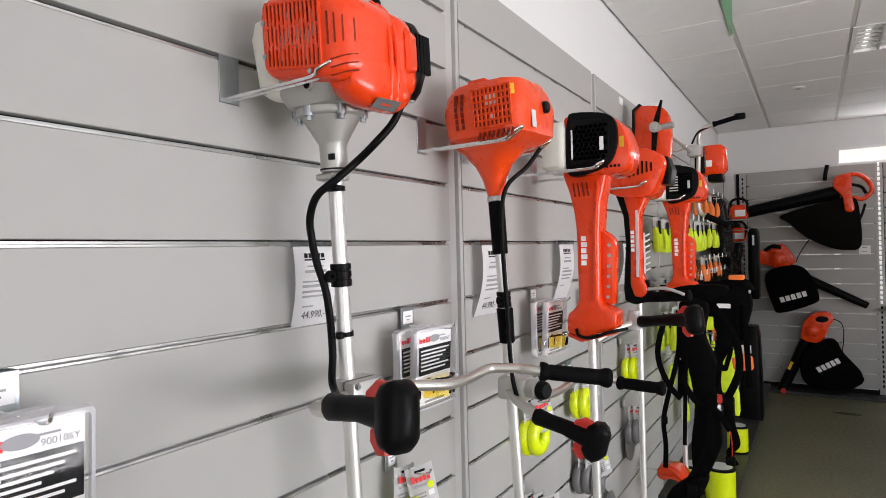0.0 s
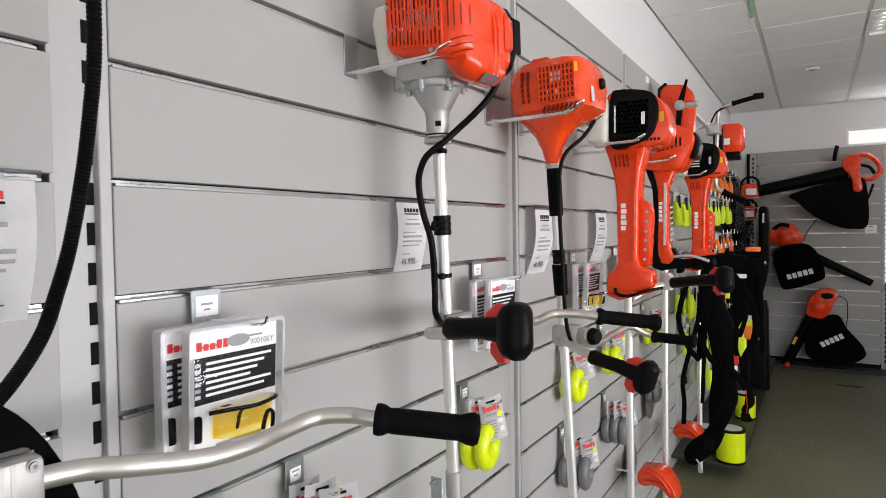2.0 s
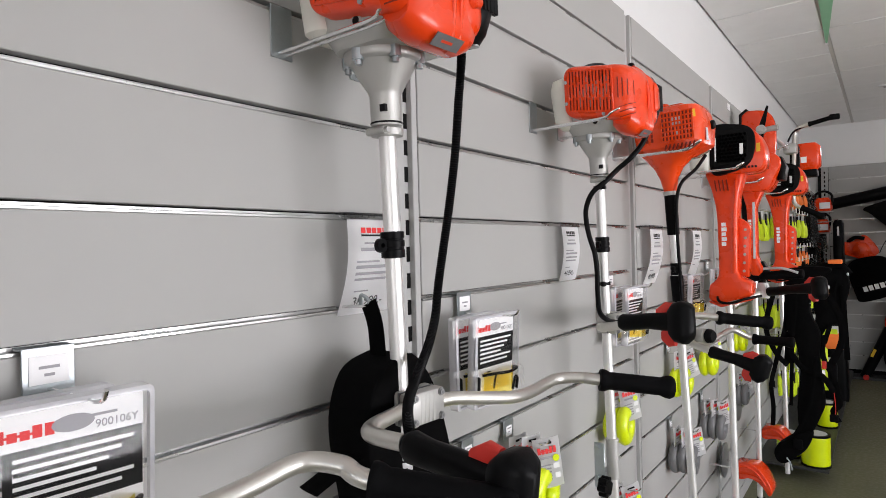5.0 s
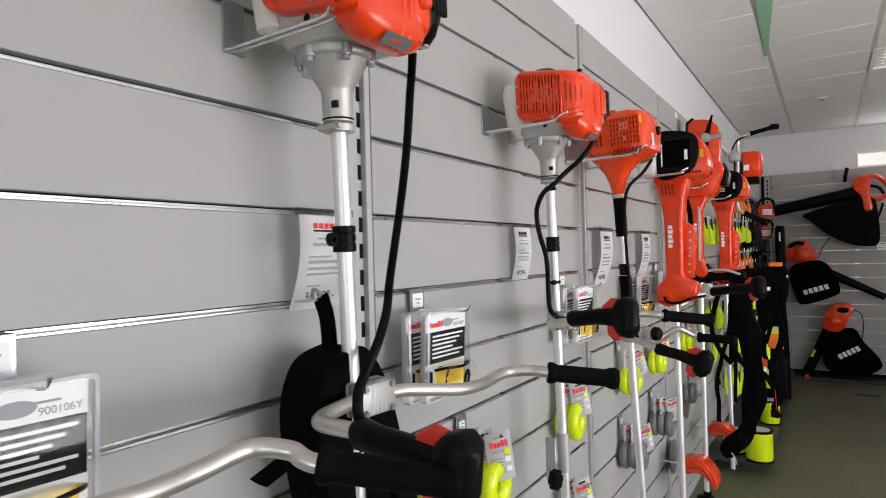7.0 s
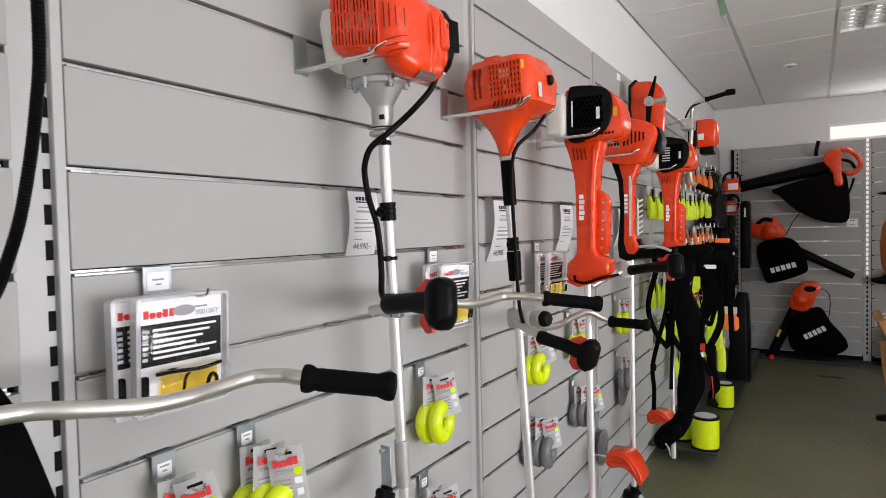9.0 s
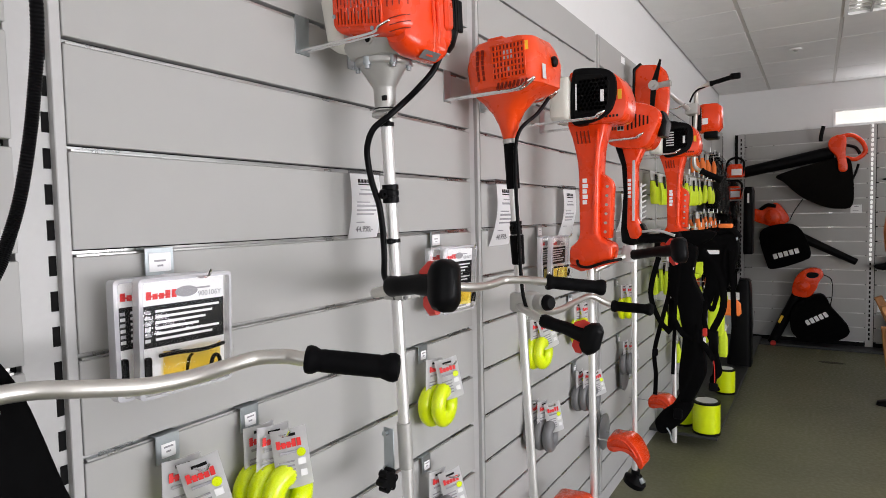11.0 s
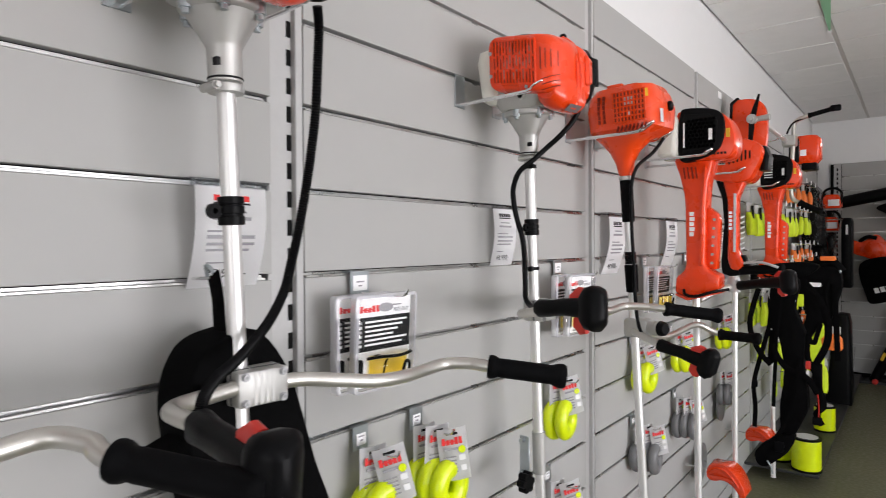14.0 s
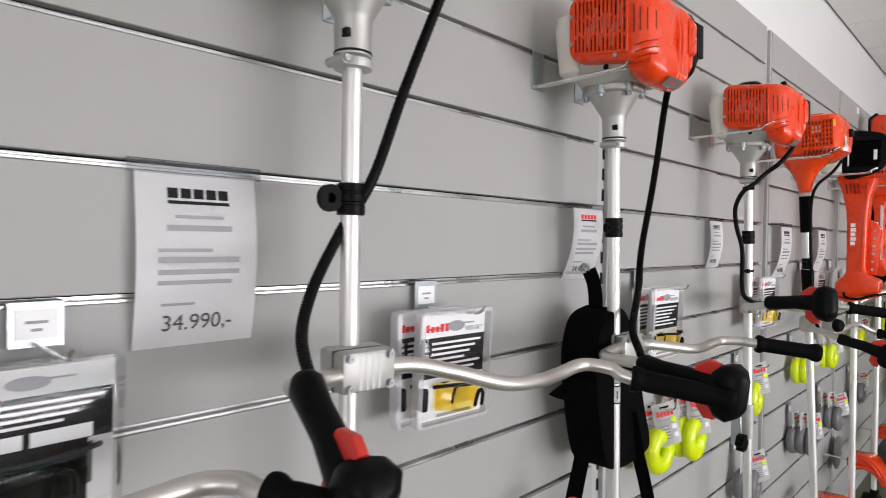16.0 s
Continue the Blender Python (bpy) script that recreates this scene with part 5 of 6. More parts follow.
def glasses_pack(x, y, z, turn, dark=False, tilt=0.0):
    """Blister pack with safety glasses."""
    m = facing(x, y, z, turn, tilt)
    w, h = (0.172, 0.17) if dark else (0.152, 0.178)
    lift = 0.026 if dark else 0.0
    mc = m @ Matrix.Diagonal((1, 0.8, 1, 1)) if dark else m
    t = thing("safety_glasses_pack", (x, y, z), "clear blister pack with %s safety glasses and printed card" % ("dark" if dark else "yellow"), "blister pack", "blister packs on hooks")
    c = part("card", block((-w / 2 + 0.006, -h + 0.006, 0), (w / 2 - 0.006, -0.006, 0.0012), 0.0004, 1), CARD if dark else PAPER, t, "printed card", m)
    part("card_panel", flat_box(-w / 2 + 0.007, -0.105, w / 2 - 0.007, -0.042, 0.0013, 0.0017), INK, c, "", mc)
    logo(-w / 2 + 0.016, -0.033, 0.05, 0.012, 0.0014, c, mc, INK if dark else INK_RED)
    part("picture", join(moved(lathe([(0.008, 0), (0.0105, 0.0), (0.0105, 0.0006), (0.008, 0.0006)], 18), pose(0.004, -0.026, 0.0014) @ Matrix.Diagonal((1.8, 0.8, 1, 1))), flat_box(0.02, -0.024, 0.044, -0.0215, 0.0014, 0.002)), INK_GREY, c, "small printed picture of glasses", mc)
    if not dark:
        letters("900106Y", 0.0115, INK_GREY, c, m @ Matrix.Translation((0.044, -0.036, 0.0016)))
    for k in range(4 if dark else 6):
        part("text_line", flat_box(-w / 2 + 0.03, -0.053 - 0.0085 * k, w / 2 - 0.016 - 0.012 * ((k * 5) % 4), -0.0492 - 0.0085 * k, 0.0018, 0.0021), PAPER, c, "", mc)
        part("icon", flat_box(-w / 2 + 0.014, -0.054 - 0.0085 * k, -w / 2 + 0.022, -0.049 - 0.0085 * k, 0.0018, 0.0021), CARD if k % 2 else INK_GREY, c, "", mc)
    if dark:
        part("card_panel", flat_box(-w / 2 + 0.008, -0.15, w / 2 - 0.03, -0.0842, 0.0012, 0.0016), INK, c, "", m)
        part("field", flat_box(-0.07, -0.104, 0.0, -0.086, 0.0018, 0.0022), PAPER, c, "white printed field", mc)
        part("field", flat_box(0.006, -0.104, 0.06, -0.086, 0.0018, 0.0022), PAPER, c, "white printed field", mc)
    else:
        part("foot_line", flat_box(-0.03, -0.168, 0.045, -0.163, 0.0018, 0.0021), INK_GREY if not dark else PAPER, c, "", m)
    # glasses
    g = m @ Matrix.Translation((0.0 if dark else 0.011, -0.112 + lift, 0.006)) @ Matrix.Diagonal((1.0 if dark else 0.82, 0.94, 1, 1))
    part("lens", moved(curved_sheet(0.118, 0.045, 0.028), g), LENS_DARK if dark else LENS, t, "smoke lens" if dark else "amber yellow lens")
    part("brow", sweep([g @ Vector(v) for v in ((-0.066, -0.006, 0.0), (-0.045, 0.0, 0.021), (0, -0.001, 0.0285), (0.045, 0.0, 0.021), (0.066, -0.006, 0.0))], 0.003, 8, 5), BLACK, t, "black frame")
    part("nose_piece", sweep([g @ Vector(v) for v in ((0.012, -0.04, 0.029), (0.016, -0.02, 0.031), (0.024, -0.014, 0.03), (0.034, -0.022, 0.028), (0.036, -0.042, 0.025))], 0.003, 8, 5), BLACK, t)
    part("temple", block((-0.069, -0.04, 0.0), (-0.057, -0.004, 0.01), 0.004, 2), BLACK, t, "", m @ Matrix.Translation((0, -0.112 + lift, 0.004)))
    # clear shell: one open moulding, a flat box with a raised bubble
    shell = loft([(-0.004, 0, -h / 2, w, h, 0.007), (0.012, 0, -h / 2, w, h, 0.007), (0.0142, 0, -h / 2, w - 0.006, h - 0.006, 0.006), (0.0146, 0, -0.133 + lift, w - 0.01, 0.072, 0.02), (0.034, 0, -0.134 + lift, w - 0.02, 0.06, 0.02), (0.041, 0, -0.134 + lift, w - 0.04, 0.046, 0.018)])
    shell.faces.ensure_lookup_table()
    bmesh.ops.delete(shell, geom=[f for f in shell.faces if all(v.co.z < -0.003 for v in f.verts)], context="FACES")
    rim = loft([(-0.005, 0, -h / 2, w + 0.001, h + 0.001, 0.007), (0.0125, 0, -h / 2, w + 0.001, h + 0.001, 0.007), (0.015, 0, -h / 2, w - 0.006, h - 0.006, 0.006), (0.0148, 0, -h / 2, w - 0.01, h - 0.01, 0.005)])
    bmesh.ops.delete(rim, geom=[f for f in rim.faces if len(f.verts) > 4], context="FACES")
    part("rim", rim, PLASTIC if dark else FROST, t, "moulded milky rim", m)
    part("blister", shell, PLASTIC, t, "clear plastic blister shell", m)
    return t


for y, dark in ((-1.03, True), (-0.475, False), (0.3, False), (1.13, False), (1.87, False), (2.42, False)):
    tag_hook(y, 1.462, 0.13)
    glasses_pack(*((0.018, y - 0.01, 1.408) if dark else (0.05, y - 0.031, 1.423)), 2, dark)
    glasses_pack(*((0.07, y - 0.022, 1.414) if dark else (0.092, y - 0.013, 1.425)), -3 if not dark else 3, dark, 3)


def coil_card(x, y, z, turn, colour, mark, roll=0.0):
    """Coil of trimmer line on a printed hang card."""
    m = facing(x, y, z, turn) @ Matrix.Rotation(radians(roll), 4, "Z")
    t = thing("line_coil", (x, y, z), "%s coil of trimmer line on a pale grey hang card" % ("neon yellow" if colour is NEON else "grey"), "trimmer line", "line coils on hooks")
    c = part("card", moved(curved_sheet(0.064, 0.112, 0.005, 6), m), HANGCARD, t, "pale printed card")
    logo(-0.024, -0.034, 0.046, 0.015, 0.0066, c, m, mark)
    part("print", join(flat_box(-0.02, -0.046, 0.01, -0.041, 0.006, 0.0066), *[flat_box(-0.024, -0.062 - 0.008 * k, 0.004, -0.059 - 0.008 * k, 0.006, 0.0066) for k in range(5)]), INK_GREY, c, "", m)
    part("print_patch", join(flat_box(0.01, -0.07, 0.024, -0.058, 0.005, 0.006), flat_box(0.012, -0.092, 0.024, -0.08, 0.005, 0.006)), PAPER, c, "", m)
    part("print_dot", moved(lathe([(0.008, 0.005), (0.008, 0.0062)], 14), m @ Matrix.Translation((0.018, -0.047, 0))), NEON, c)
    part("slot", flat_box(-0.012, -0.014, 0.012, -0.009, 0.004, 0.0056), BACKING, c, "", m)
    R, r = 0.035, 0.0255
    face = facing(x, y, z, random.uniform(-8, 6))
    ring = bmesh.new()
    n, k2 = 30, 14
    vs = [[ring.verts.new(((R + r * math.cos(b) * 0.85) * math.cos(a), (R + r * math.cos(b) * 0.85) * math.sin(a) * 1.08, r * 0.75 * math.sin(b) * (1 + 0.05 * math.sin(7 * b)))) for b in (2 * math.pi * q / k2 for q in range(k2))] for a in (2 * math.pi * p / n for p in range(n))]
    for p in range(n):
        for q in range(k2):
            ring.faces.new((vs[p][q], vs[(p + 1) % n][q], vs[(p + 1) % n][(q + 1) % k2], vs[p][(q + 1) % k2]))
    part("coil", moved(ring, face @ Matrix.Translation((0.002, -0.126, -0.006))), colour, t, "wound nylon line")


for y, z, n, col in ((0.3, 1.155, 2, NEON), (0.468, 1.155, 3, NEON), (1.055, 1.155, 2, NEON), (1.06, 0.848, 2, SPOOL), (1.735, 1.155, 2, NEON), (1.745, 0.848, 3, SPOOL), (2.2, 1.155, 2, NEON), (2.25, 0.848, 3, SPOOL), (2.92, 1.155, 2, NEON), (2.95, 0.848, 2, SPOOL)):
    tag_hook(y, z, 0.105, 0.042)
    for k in range(n):
        coil_card(0.035 + 0.032 * k + (0.012 if n == 2 else 0), y + 0.006 * k, z - 0.03 + 0.003 * (k % 2), -8 - 26 * (k == n - 1) - 4 * k, col, INK_RED, random.uniform(6, 18) if k == n - 1 else random.uniform(-3, 3))


# ---- harness behind the second cutter ----
def strap(t, pts, w=0.02, name="strap", mat=None, up=(0, 1, 0)):
    part(name, sweep(pts, w, 8, 5, flat=0.12, up=up), mat or FABRIC, t, "black nylon strap" if mat is None else "")


h1 = thing("padded_harness", (0.08, 0.0, 1.3), "black padded shoulder harness hanging behind a brush cutter", "harness")
part("pad", moved(slab(round_outline([(-0.125, 1.31), (-0.1, 1.375), (-0.05, 1.395), (-0.01, 1.39), (0.04, 1.32), (0.085, 1.18), (0.118, 1.09), (0.09, 1.065), (-0.02, 1.06), (-0.08, 1.09), (-0.115, 1.22)], 4), -0.042, 0.042, 0.028, 3), pose(0.095, 0, 0, 0, 0, 90)), FABRIC, h1, "thick black foam pad")
part("pad_edge", sweep([(0.128, -0.1, 1.2), (0.128, -0.108, 1.3), (0.126, -0.085, 1.365), (0.12, -0.03, 1.385)], 0.006, 8, 6), RUBBER, h1)
strap(h1, [(0.07, -0.048, 1.475), (0.085, -0.05, 1.44), (0.09, -0.05, 1.38), (0.09, -0.05, 1.34)], 0.017, up=(0, 1, 0))
strap(h1, [(0.1, -0.1, 1.27), (0.1, -0.16, 1.25), (0.095, -0.2, 1.235)], 0.022, "side_strap")
strap(h1, [(0.1, -0.08, 1.18), (0.11, -0.13, 1.1), (0.115, -0.17, 1.02), (0.11, -0.18, 0.95)], 0.018, "lower_strap")
strap(h1, [(0.13, 0.03, 1.17), (0.14, 0.05, 1.08), (0.15, 0.08, 0.98), (0.15, 0.1, 0.9)], 0.016, "lower_strap")
part("red_strap_end", sweep([(0.12, -0.172, 1.04), (0.122, -0.186, 0.97), (0.112, -0.18, 0.88)], 0.019, 8, 4, flat=0.2), TRIGGER, h1, "red strap end")
part("carabiner", sweep([(0.05, -0.045, 1.47), (0.058, -0.052, 1.487), (0.07, -0.049, 1.48), (0.07, -0.045, 1.462)], 0.003, 8, 5), ZINC, h1, "zinc snap hook")
part("peg", rod((-0.002, -0.047, 1.466), (0.075, -0.047, 1.47), 0.003, 8), CHROME, h1)

# ---- harnesses hanging in front of the farther cutters ----
h2 = thing("padded_harness", (0.34, 2.9, 0.9), "black padded harness with buckled straps hanging from a hook", "harness")
part("back_pad", slab(round_outline([(0.302, 1.336), (0.416, 1.328), (0.4, 1.188), (0.446, 1.064), (0.44, 0.923), (0.459, 0.728), (0.443, 0.656), (0.395, 0.55), (0.352, 0.509), (0.337, 0.685), (0.355, 0.873), (0.329, 1.051), (0.297, 1.089)], 3), 2.85, 2.93, 0.014, 2), FABRIC, h2, "thick black padding")
part("hip_pad", slab(round_outline([(0.361, 0.564), (0.406, 0.557), (0.379, 0.482), (0.331, 0.431), (0.279, 0.387), (0.24, 0.398), (0.232, 0.455), (0.291, 0.517)], 3), 2.82, 2.9, 0.012, 2), FABRIC, h2, "black hip pad")
part("shoulder_pad", slab(round_outline([(0.259, 1.391), (0.336, 1.408), (0.442, 1.413), (0.499, 1.396), (0.442, 1.346), (0.349, 1.334), (0.281, 1.351)], 3), 2.9, 2.97, 0.014, 2), FABRIC, h2, "black shoulder pad")
strap(h2, [(0.297, 2.86, 1.229), (0.29, 2.86, 1.1), (0.251, 2.86, 0.94), (0.219, 2.86, 0.792), (0.226, 2.86, 0.676), (0.222, 2.86, 0.57)], 0.011)
strap(h2, [(0.307, 2.87, 1.071), (0.301, 2.87, 0.97), (0.298, 2.87, 0.907)], 0.018)
strap(h2, [(0.348, 2.85, 1.315), (0.336, 2.85, 1.174), (0.324, 2.85, 1.06), (0.318, 2.85, 0.918), (0.31, 2.85, 0.689)], 0.009)
strap(h2, [(0.462, 2.86, 1.067), (0.456, 2.86, 0.956), (0.503, 2.86, 0.835), (0.508, 2.86, 0.739), (0.492, 2.86, 0.639)], 0.012)
strap(h2, [(0.427, 2.83, 0.958), (0.416, 2.83, 0.818), (0.386, 2.83, 0.675), (0.332, 2.83, 0.554), (0.269, 2.83, 0.473), (0.252, 2.83, 0.427)], 0.01)
strap(h2, [(0.504, 2.85, 0.81), (0.524, 2.85, 0.729), (0.494, 2.85, 0.684), (0.518, 2.85, 0.632)], 0.014)
for buckle in (block((0.212, 2.838, 0.776), (0.24, 2.85, 0.813), 0.004, 1), block((0.479, 2.831, 0.633), (0.519, 2.845, 0.672), 0.004, 1), block((0.32, 2.808, 0.476), (0.363, 2.82, 0.528), 0.004, 1)):
    part("buckle", buckle, RUBBER, h2, "black plastic buckle")
part("metal_hook", sweep([(0.287, 2.82, 0.421), (0.303, 2.82, 0.396), (0.311, 2.82, 0.36)], 0.004, 8, 4), ZINC, h2)
part("pocket", block((0.472, 2.88, 0.804), (0.514, 2.9, 0.92), 0.004, 1), RUBBER, h2, "dark zipped pocket")
part("red_label", block((0.45, 2.841, 0.897), (0.471, 2.845, 0.937), 0.004, 1), TRIGGER, h2, "small red label")
part("white_label", block((0.452, 2.841, 0.858), (0.465, 2.845, 0.892), 0.004, 1), PAPER, h2)
h3 = thing("padded_harness", (0.47, 3.4, 0.95), "black shoulder harness with yellow patch hanging farther along", "harness")
part("shoulder_pad", slab(round_outline([(0.285, 1.34), (0.4, 1.36), (0.522, 1.379), (0.553, 1.291), (0.533, 1.189), (0.498, 1.077), (0.451, 1.058), (0.415, 0.992), (0.385, 0.942), (0.367, 1.006), (0.386, 1.136), (0.327, 1.249)], 3), 3.36, 3.46, 0.018, 2), FABRIC, h3, "black shoulder pad")
part("top_roll", sweep([(0.303, 3.4, 1.369), (0.4, 3.4, 1.379), (0.502, 3.4, 1.398), (0.545, 3.4, 1.347)], 0.04, 12, 4, flat=0.7), FABRIC, h3, "rolled black padding")
strap(h3, [(0.522, 3.35, 1.287), (0.526, 3.35, 1.131), (0.531, 3.35, 1.006), (0.536, 3.35, 0.865)], 0.014)
strap(h3, [(0.499, 3.35, 1.318), (0.481, 3.35, 1.223), (0.495, 3.35, 1.129)], 0.006)
strap(h3, [(0.375, 3.35, 1.045), (0.419, 3.35, 0.951), (0.44, 3.35, 1.0), (0.457, 3.35, 1.065)], 0.012)
strap(h3, [(0.392, 3.35, 0.965), (0.374, 3.35, 0.868), (0.367, 3.35, 0.738)], 0.012)
part("maker_mark", block((0.394, 3.346, 1.266), (0.459, 3.35, 1.289), 0.004, 1), PAPER, h3)
part("neon_patch", block((0.337, 3.324, 1.154), (0.379, 3.33, 1.223), 0.004, 1), NEON_MATT, h3, "neon yellow patch")
part("white_patch", block((0.316, 3.324, 1.163), (0.338, 3.33, 1.215), 0.004, 1), PAPER, h3)
part("clip", block((0.542, 3.344, 1.343), (0.553, 3.35, 1.362), 0.004, 1), ZINC, h3, "bright metal clip")
part("orange_patch", block((0.453, 3.34, 1.411), (0.523, 3.4, 1.435), 0.004, 1), ORANGE, h3, "orange cloth patch")
part("peg", rod((-0.002, 3.41, 1.36), (0.5, 3.41, 1.385), 0.005, 8), CHROME, h3)
for x, y, z, w, h, cloth in ((0.335, 4.25, 0.969, 0.1, 0.12, NEON_MATT), (0.327, 4.25, 0.873, 0.11, 0.24, NEON_MATT), (0.373, 4.25, 0.67, 0.06, 0.18, NEON_MATT), (0.421, 4.25, 0.894, 0.13, 0.11, ORANGE)):
    t = thing("vest_pack", (x, y, z), "bright folded vest in a clear bag on a long hook", "packed goods", "packed goods on long hooks")
    part("cloth", loft([(z - h, x, y, w * 0.8, 0.03, 0.01), (z - h * 0.85, x, y, w, 0.05, 0.02), (z - h * 0.25, x, y, w * 0.95, 0.05, 0.02), (z, x, y, w * 0.6, 0.02, 0.008)]), cloth, t)
    part("header", block((x - w * 0.4, y - 0.004, z), (x + w * 0.4, y + 0.004, z + 0.05), 0.001, 1), CARD, t, "pale header card")
    part("hook", rod((-0.002, y, z + 0.04), (x + 0.03, y, z + 0.045), 0.004, 8), CHROME, t)
part("neon_patch", block((0.44, 3.55, 0.98), (0.48, 3.556, 1.01)), NEON_MATT, h3, "neon yellow patch")
for pts, w in (([(0.44, 2.87, 1.32), (0.52, 2.86, 1.2), (0.54, 2.86, 1.05), (0.49, 2.86, 0.92)], 0.016), ([(0.3, 2.85, 1.0), (0.36, 2.84, 0.9), (0.45, 2.84, 0.86), (0.5, 2.85, 0.78)], 0.014),
               ([(0.24, 2.86, 1.28), (0.2, 2.86, 1.1), (0.24, 2.85, 0.97), (0.3, 2.84, 0.9)], 0.013)):
    strap(h2, pts, w)
part("strap_end", sweep([(0.5, 2.85, 0.78), (0.505, 2.85, 0.7), (0.5, 2.85, 0.64)], 0.013, 8, 4, flat=0.15), TRIGGER, h2, "red strap end")
part("white_label", block((0.375, 2.862, 1.22), (0.405, 2.868, 1.25)), PAPER, h2)
for y, x in ((2.91, 0.42), (3.19, 0.34), (3.61, 0.5)):
    t = thing("long_hook", (0, y, 1.36), "long chrome hook that carries a harness", "hook")
    part("plate", block((0, y - 0.03, 1.3), (0.003, y + 0.03, 1.44)), ZINC, t)
    part("wire", sweep([(0.002, y, 1.37), (x * 0.6, y, 1.372), (x, y, 1.375), (x + 0.015, y, 1.395)], 0.005, 8, 4), CHROME, t)


# ---- helmets, line spools and the base shelf ----
def cutting_guard(x, y, z, s=1.0):
    """Curved plastic guard beside a cutting head, between the wall and the shaft."""
    t = thing("cutting_guard", (x, y, z), "glossy orange-red plastic cutting guard at the foot of a brush cutter", "cutting guard", "cutting guards along the wall")
    m = pose(x, y, z) @ Matrix.Scale(s, 4)
    outline = [(0.0, 0.0), (0.0, 0.055), (0.03, 0.085), (0.09, 0.088), (0.14, 0.072), (0.18, 0.035), (0.21, -0.02), (0.222, -0.07), (0.2, -0.085), (0.175, -0.045), (0.14, -0.015), (0.09, -0.01), (0.04, -0.018)]
    bm = slab(round_outline(outline, 3), -0.075, 0.09, 0.016, 3)
    for v in bm.verts:
        v.co.z += 0.006 * math.sin(38 * v.co.x + 25 * v.co.y) - 1.6 * v.co.y * v.co.y
        v.co.y *= 0.75 + 1.6 * v.co.x
    part("shell", bm, RED_WRAP, t, "glossy orange-red curved shell", m)
    part("rib", sweep([m @ Vector(v) for v in ((0.01, -0.058, 0.03), (0.05, -0.066, 0.058), (0.1, -0.074, 0.056), (0.15, -0.08, 0.02), (0.185, -0.084, -0.03))], 0.006 * s, 8, 5), RED, t)
    part("hollow", slab(round_outline([(0.02, 0.005), (0.05, 0.012), (0.12, 0.012), (0.16, -0.01), (0.12, -0.004), (0.06, -0.006)], 3), -0.084, -0.078, 0.001, 1), RED_MATT, t, "", m)
    part("stay", block((-0.012, -0.015, 0.0), (0.03, 0.015, 0.03), 0.004, 1), BLACK, t, "", m)
    part("peg", rod((0.0, y, z + 0.015 * s), (x + 0.01, y, z + 0.015 * s), 0.004, 8), CHROME, t)


cutting_guard(0.1, 1.76, 0.415, 0.85)
cutting_guard(0.118, 2.42, 0.445, 0.74)
cutting_guard(0.12, 3.2, 0.42, 0.72)
for y, z in ((2.62, 0.42), (3.0, 0.62)):
    d = thing("trimmer_disc", (0.05, y, z), "dark disc of a trimmer guard hanging on the wall", "trimmer part")
    part("disc", moved(lathe([(0.03, 0), (0.085, 0.004), (0.09, 0.012), (0.05, 0.02)], 26), pose(0.02, y, z, 0, 90, 0)), SPOOL, d)
    part("peg", rod((0.0, y, z), (0.05, y, z), 0.005, 8), CHROME, d)
shelf = thing("base_shelf", (0.2, 5.2, 0), "grey steel base shelf along the foot of the wall", "shelf")
part("deck", block((0.0, 3.69, 0.081), (0.41, 7.2, 0.1), 0.003, 1), DECK, shelf)
part("kick_plate", block((0.0, 4.1, 0.0), (0.02, 7.2, 0.081)), DECK, shelf)
for y in (4.2, 4.7, 5.95, 7.1):
    part("foot", block((0.02, y - 0.02, 0), (0.3, y + 0.02, 0.081), 0.004, 1), DECK, shelf)


def line_spool(x, y, z, r=0.078, h=0.19):
    t = thing("line_spool", (x, y, z), "large spool of neon yellow trimmer line with black rims", "line spool", "line spools on the shelf")
    m = pose(x, y, z)
    part("winding", lathe([(r * 0.97, 0.012)] + [(r * (0.985 + 0.015 * (k % 2)), 0.014 + (h - 0.028) * k / 30) for k in range(31)] + [(r * 0.97, h - 0.012)], 32, m), NEON, t, "wound neon yellow line")
    part("rim", lathe([(r * 0.4, 0), (r * 1.04, 0), (r * 1.04, 0.012), (r * 0.4, 0.012)], 32, m), BLACK, t)
    part("rim", lathe([(r * 0.45, h - 0.012), (r * 1.03, h - 0.012), (r * 1.03, h), (r * 0.5, h), (r * 0.5, h - 0.03), (r * 0.45, h - 0.03)], 32, m), BLACK, t)
    part("label", lathe([(r * 0.45, h + 0.0005), (r * 0.8, h + 0.001), (r * 0.8, h + 0.002), (r * 0.45, h + 0.002)], 24, m), CARD, t)


line_spool(0.335, 3.775, 0.1, 0.082, 0.205)
line_spool(0.17, 3.88, 0.1, 0.072, 0.16)
line_spool(0.33, 4.75, 0.1, 0.07, 0.19)


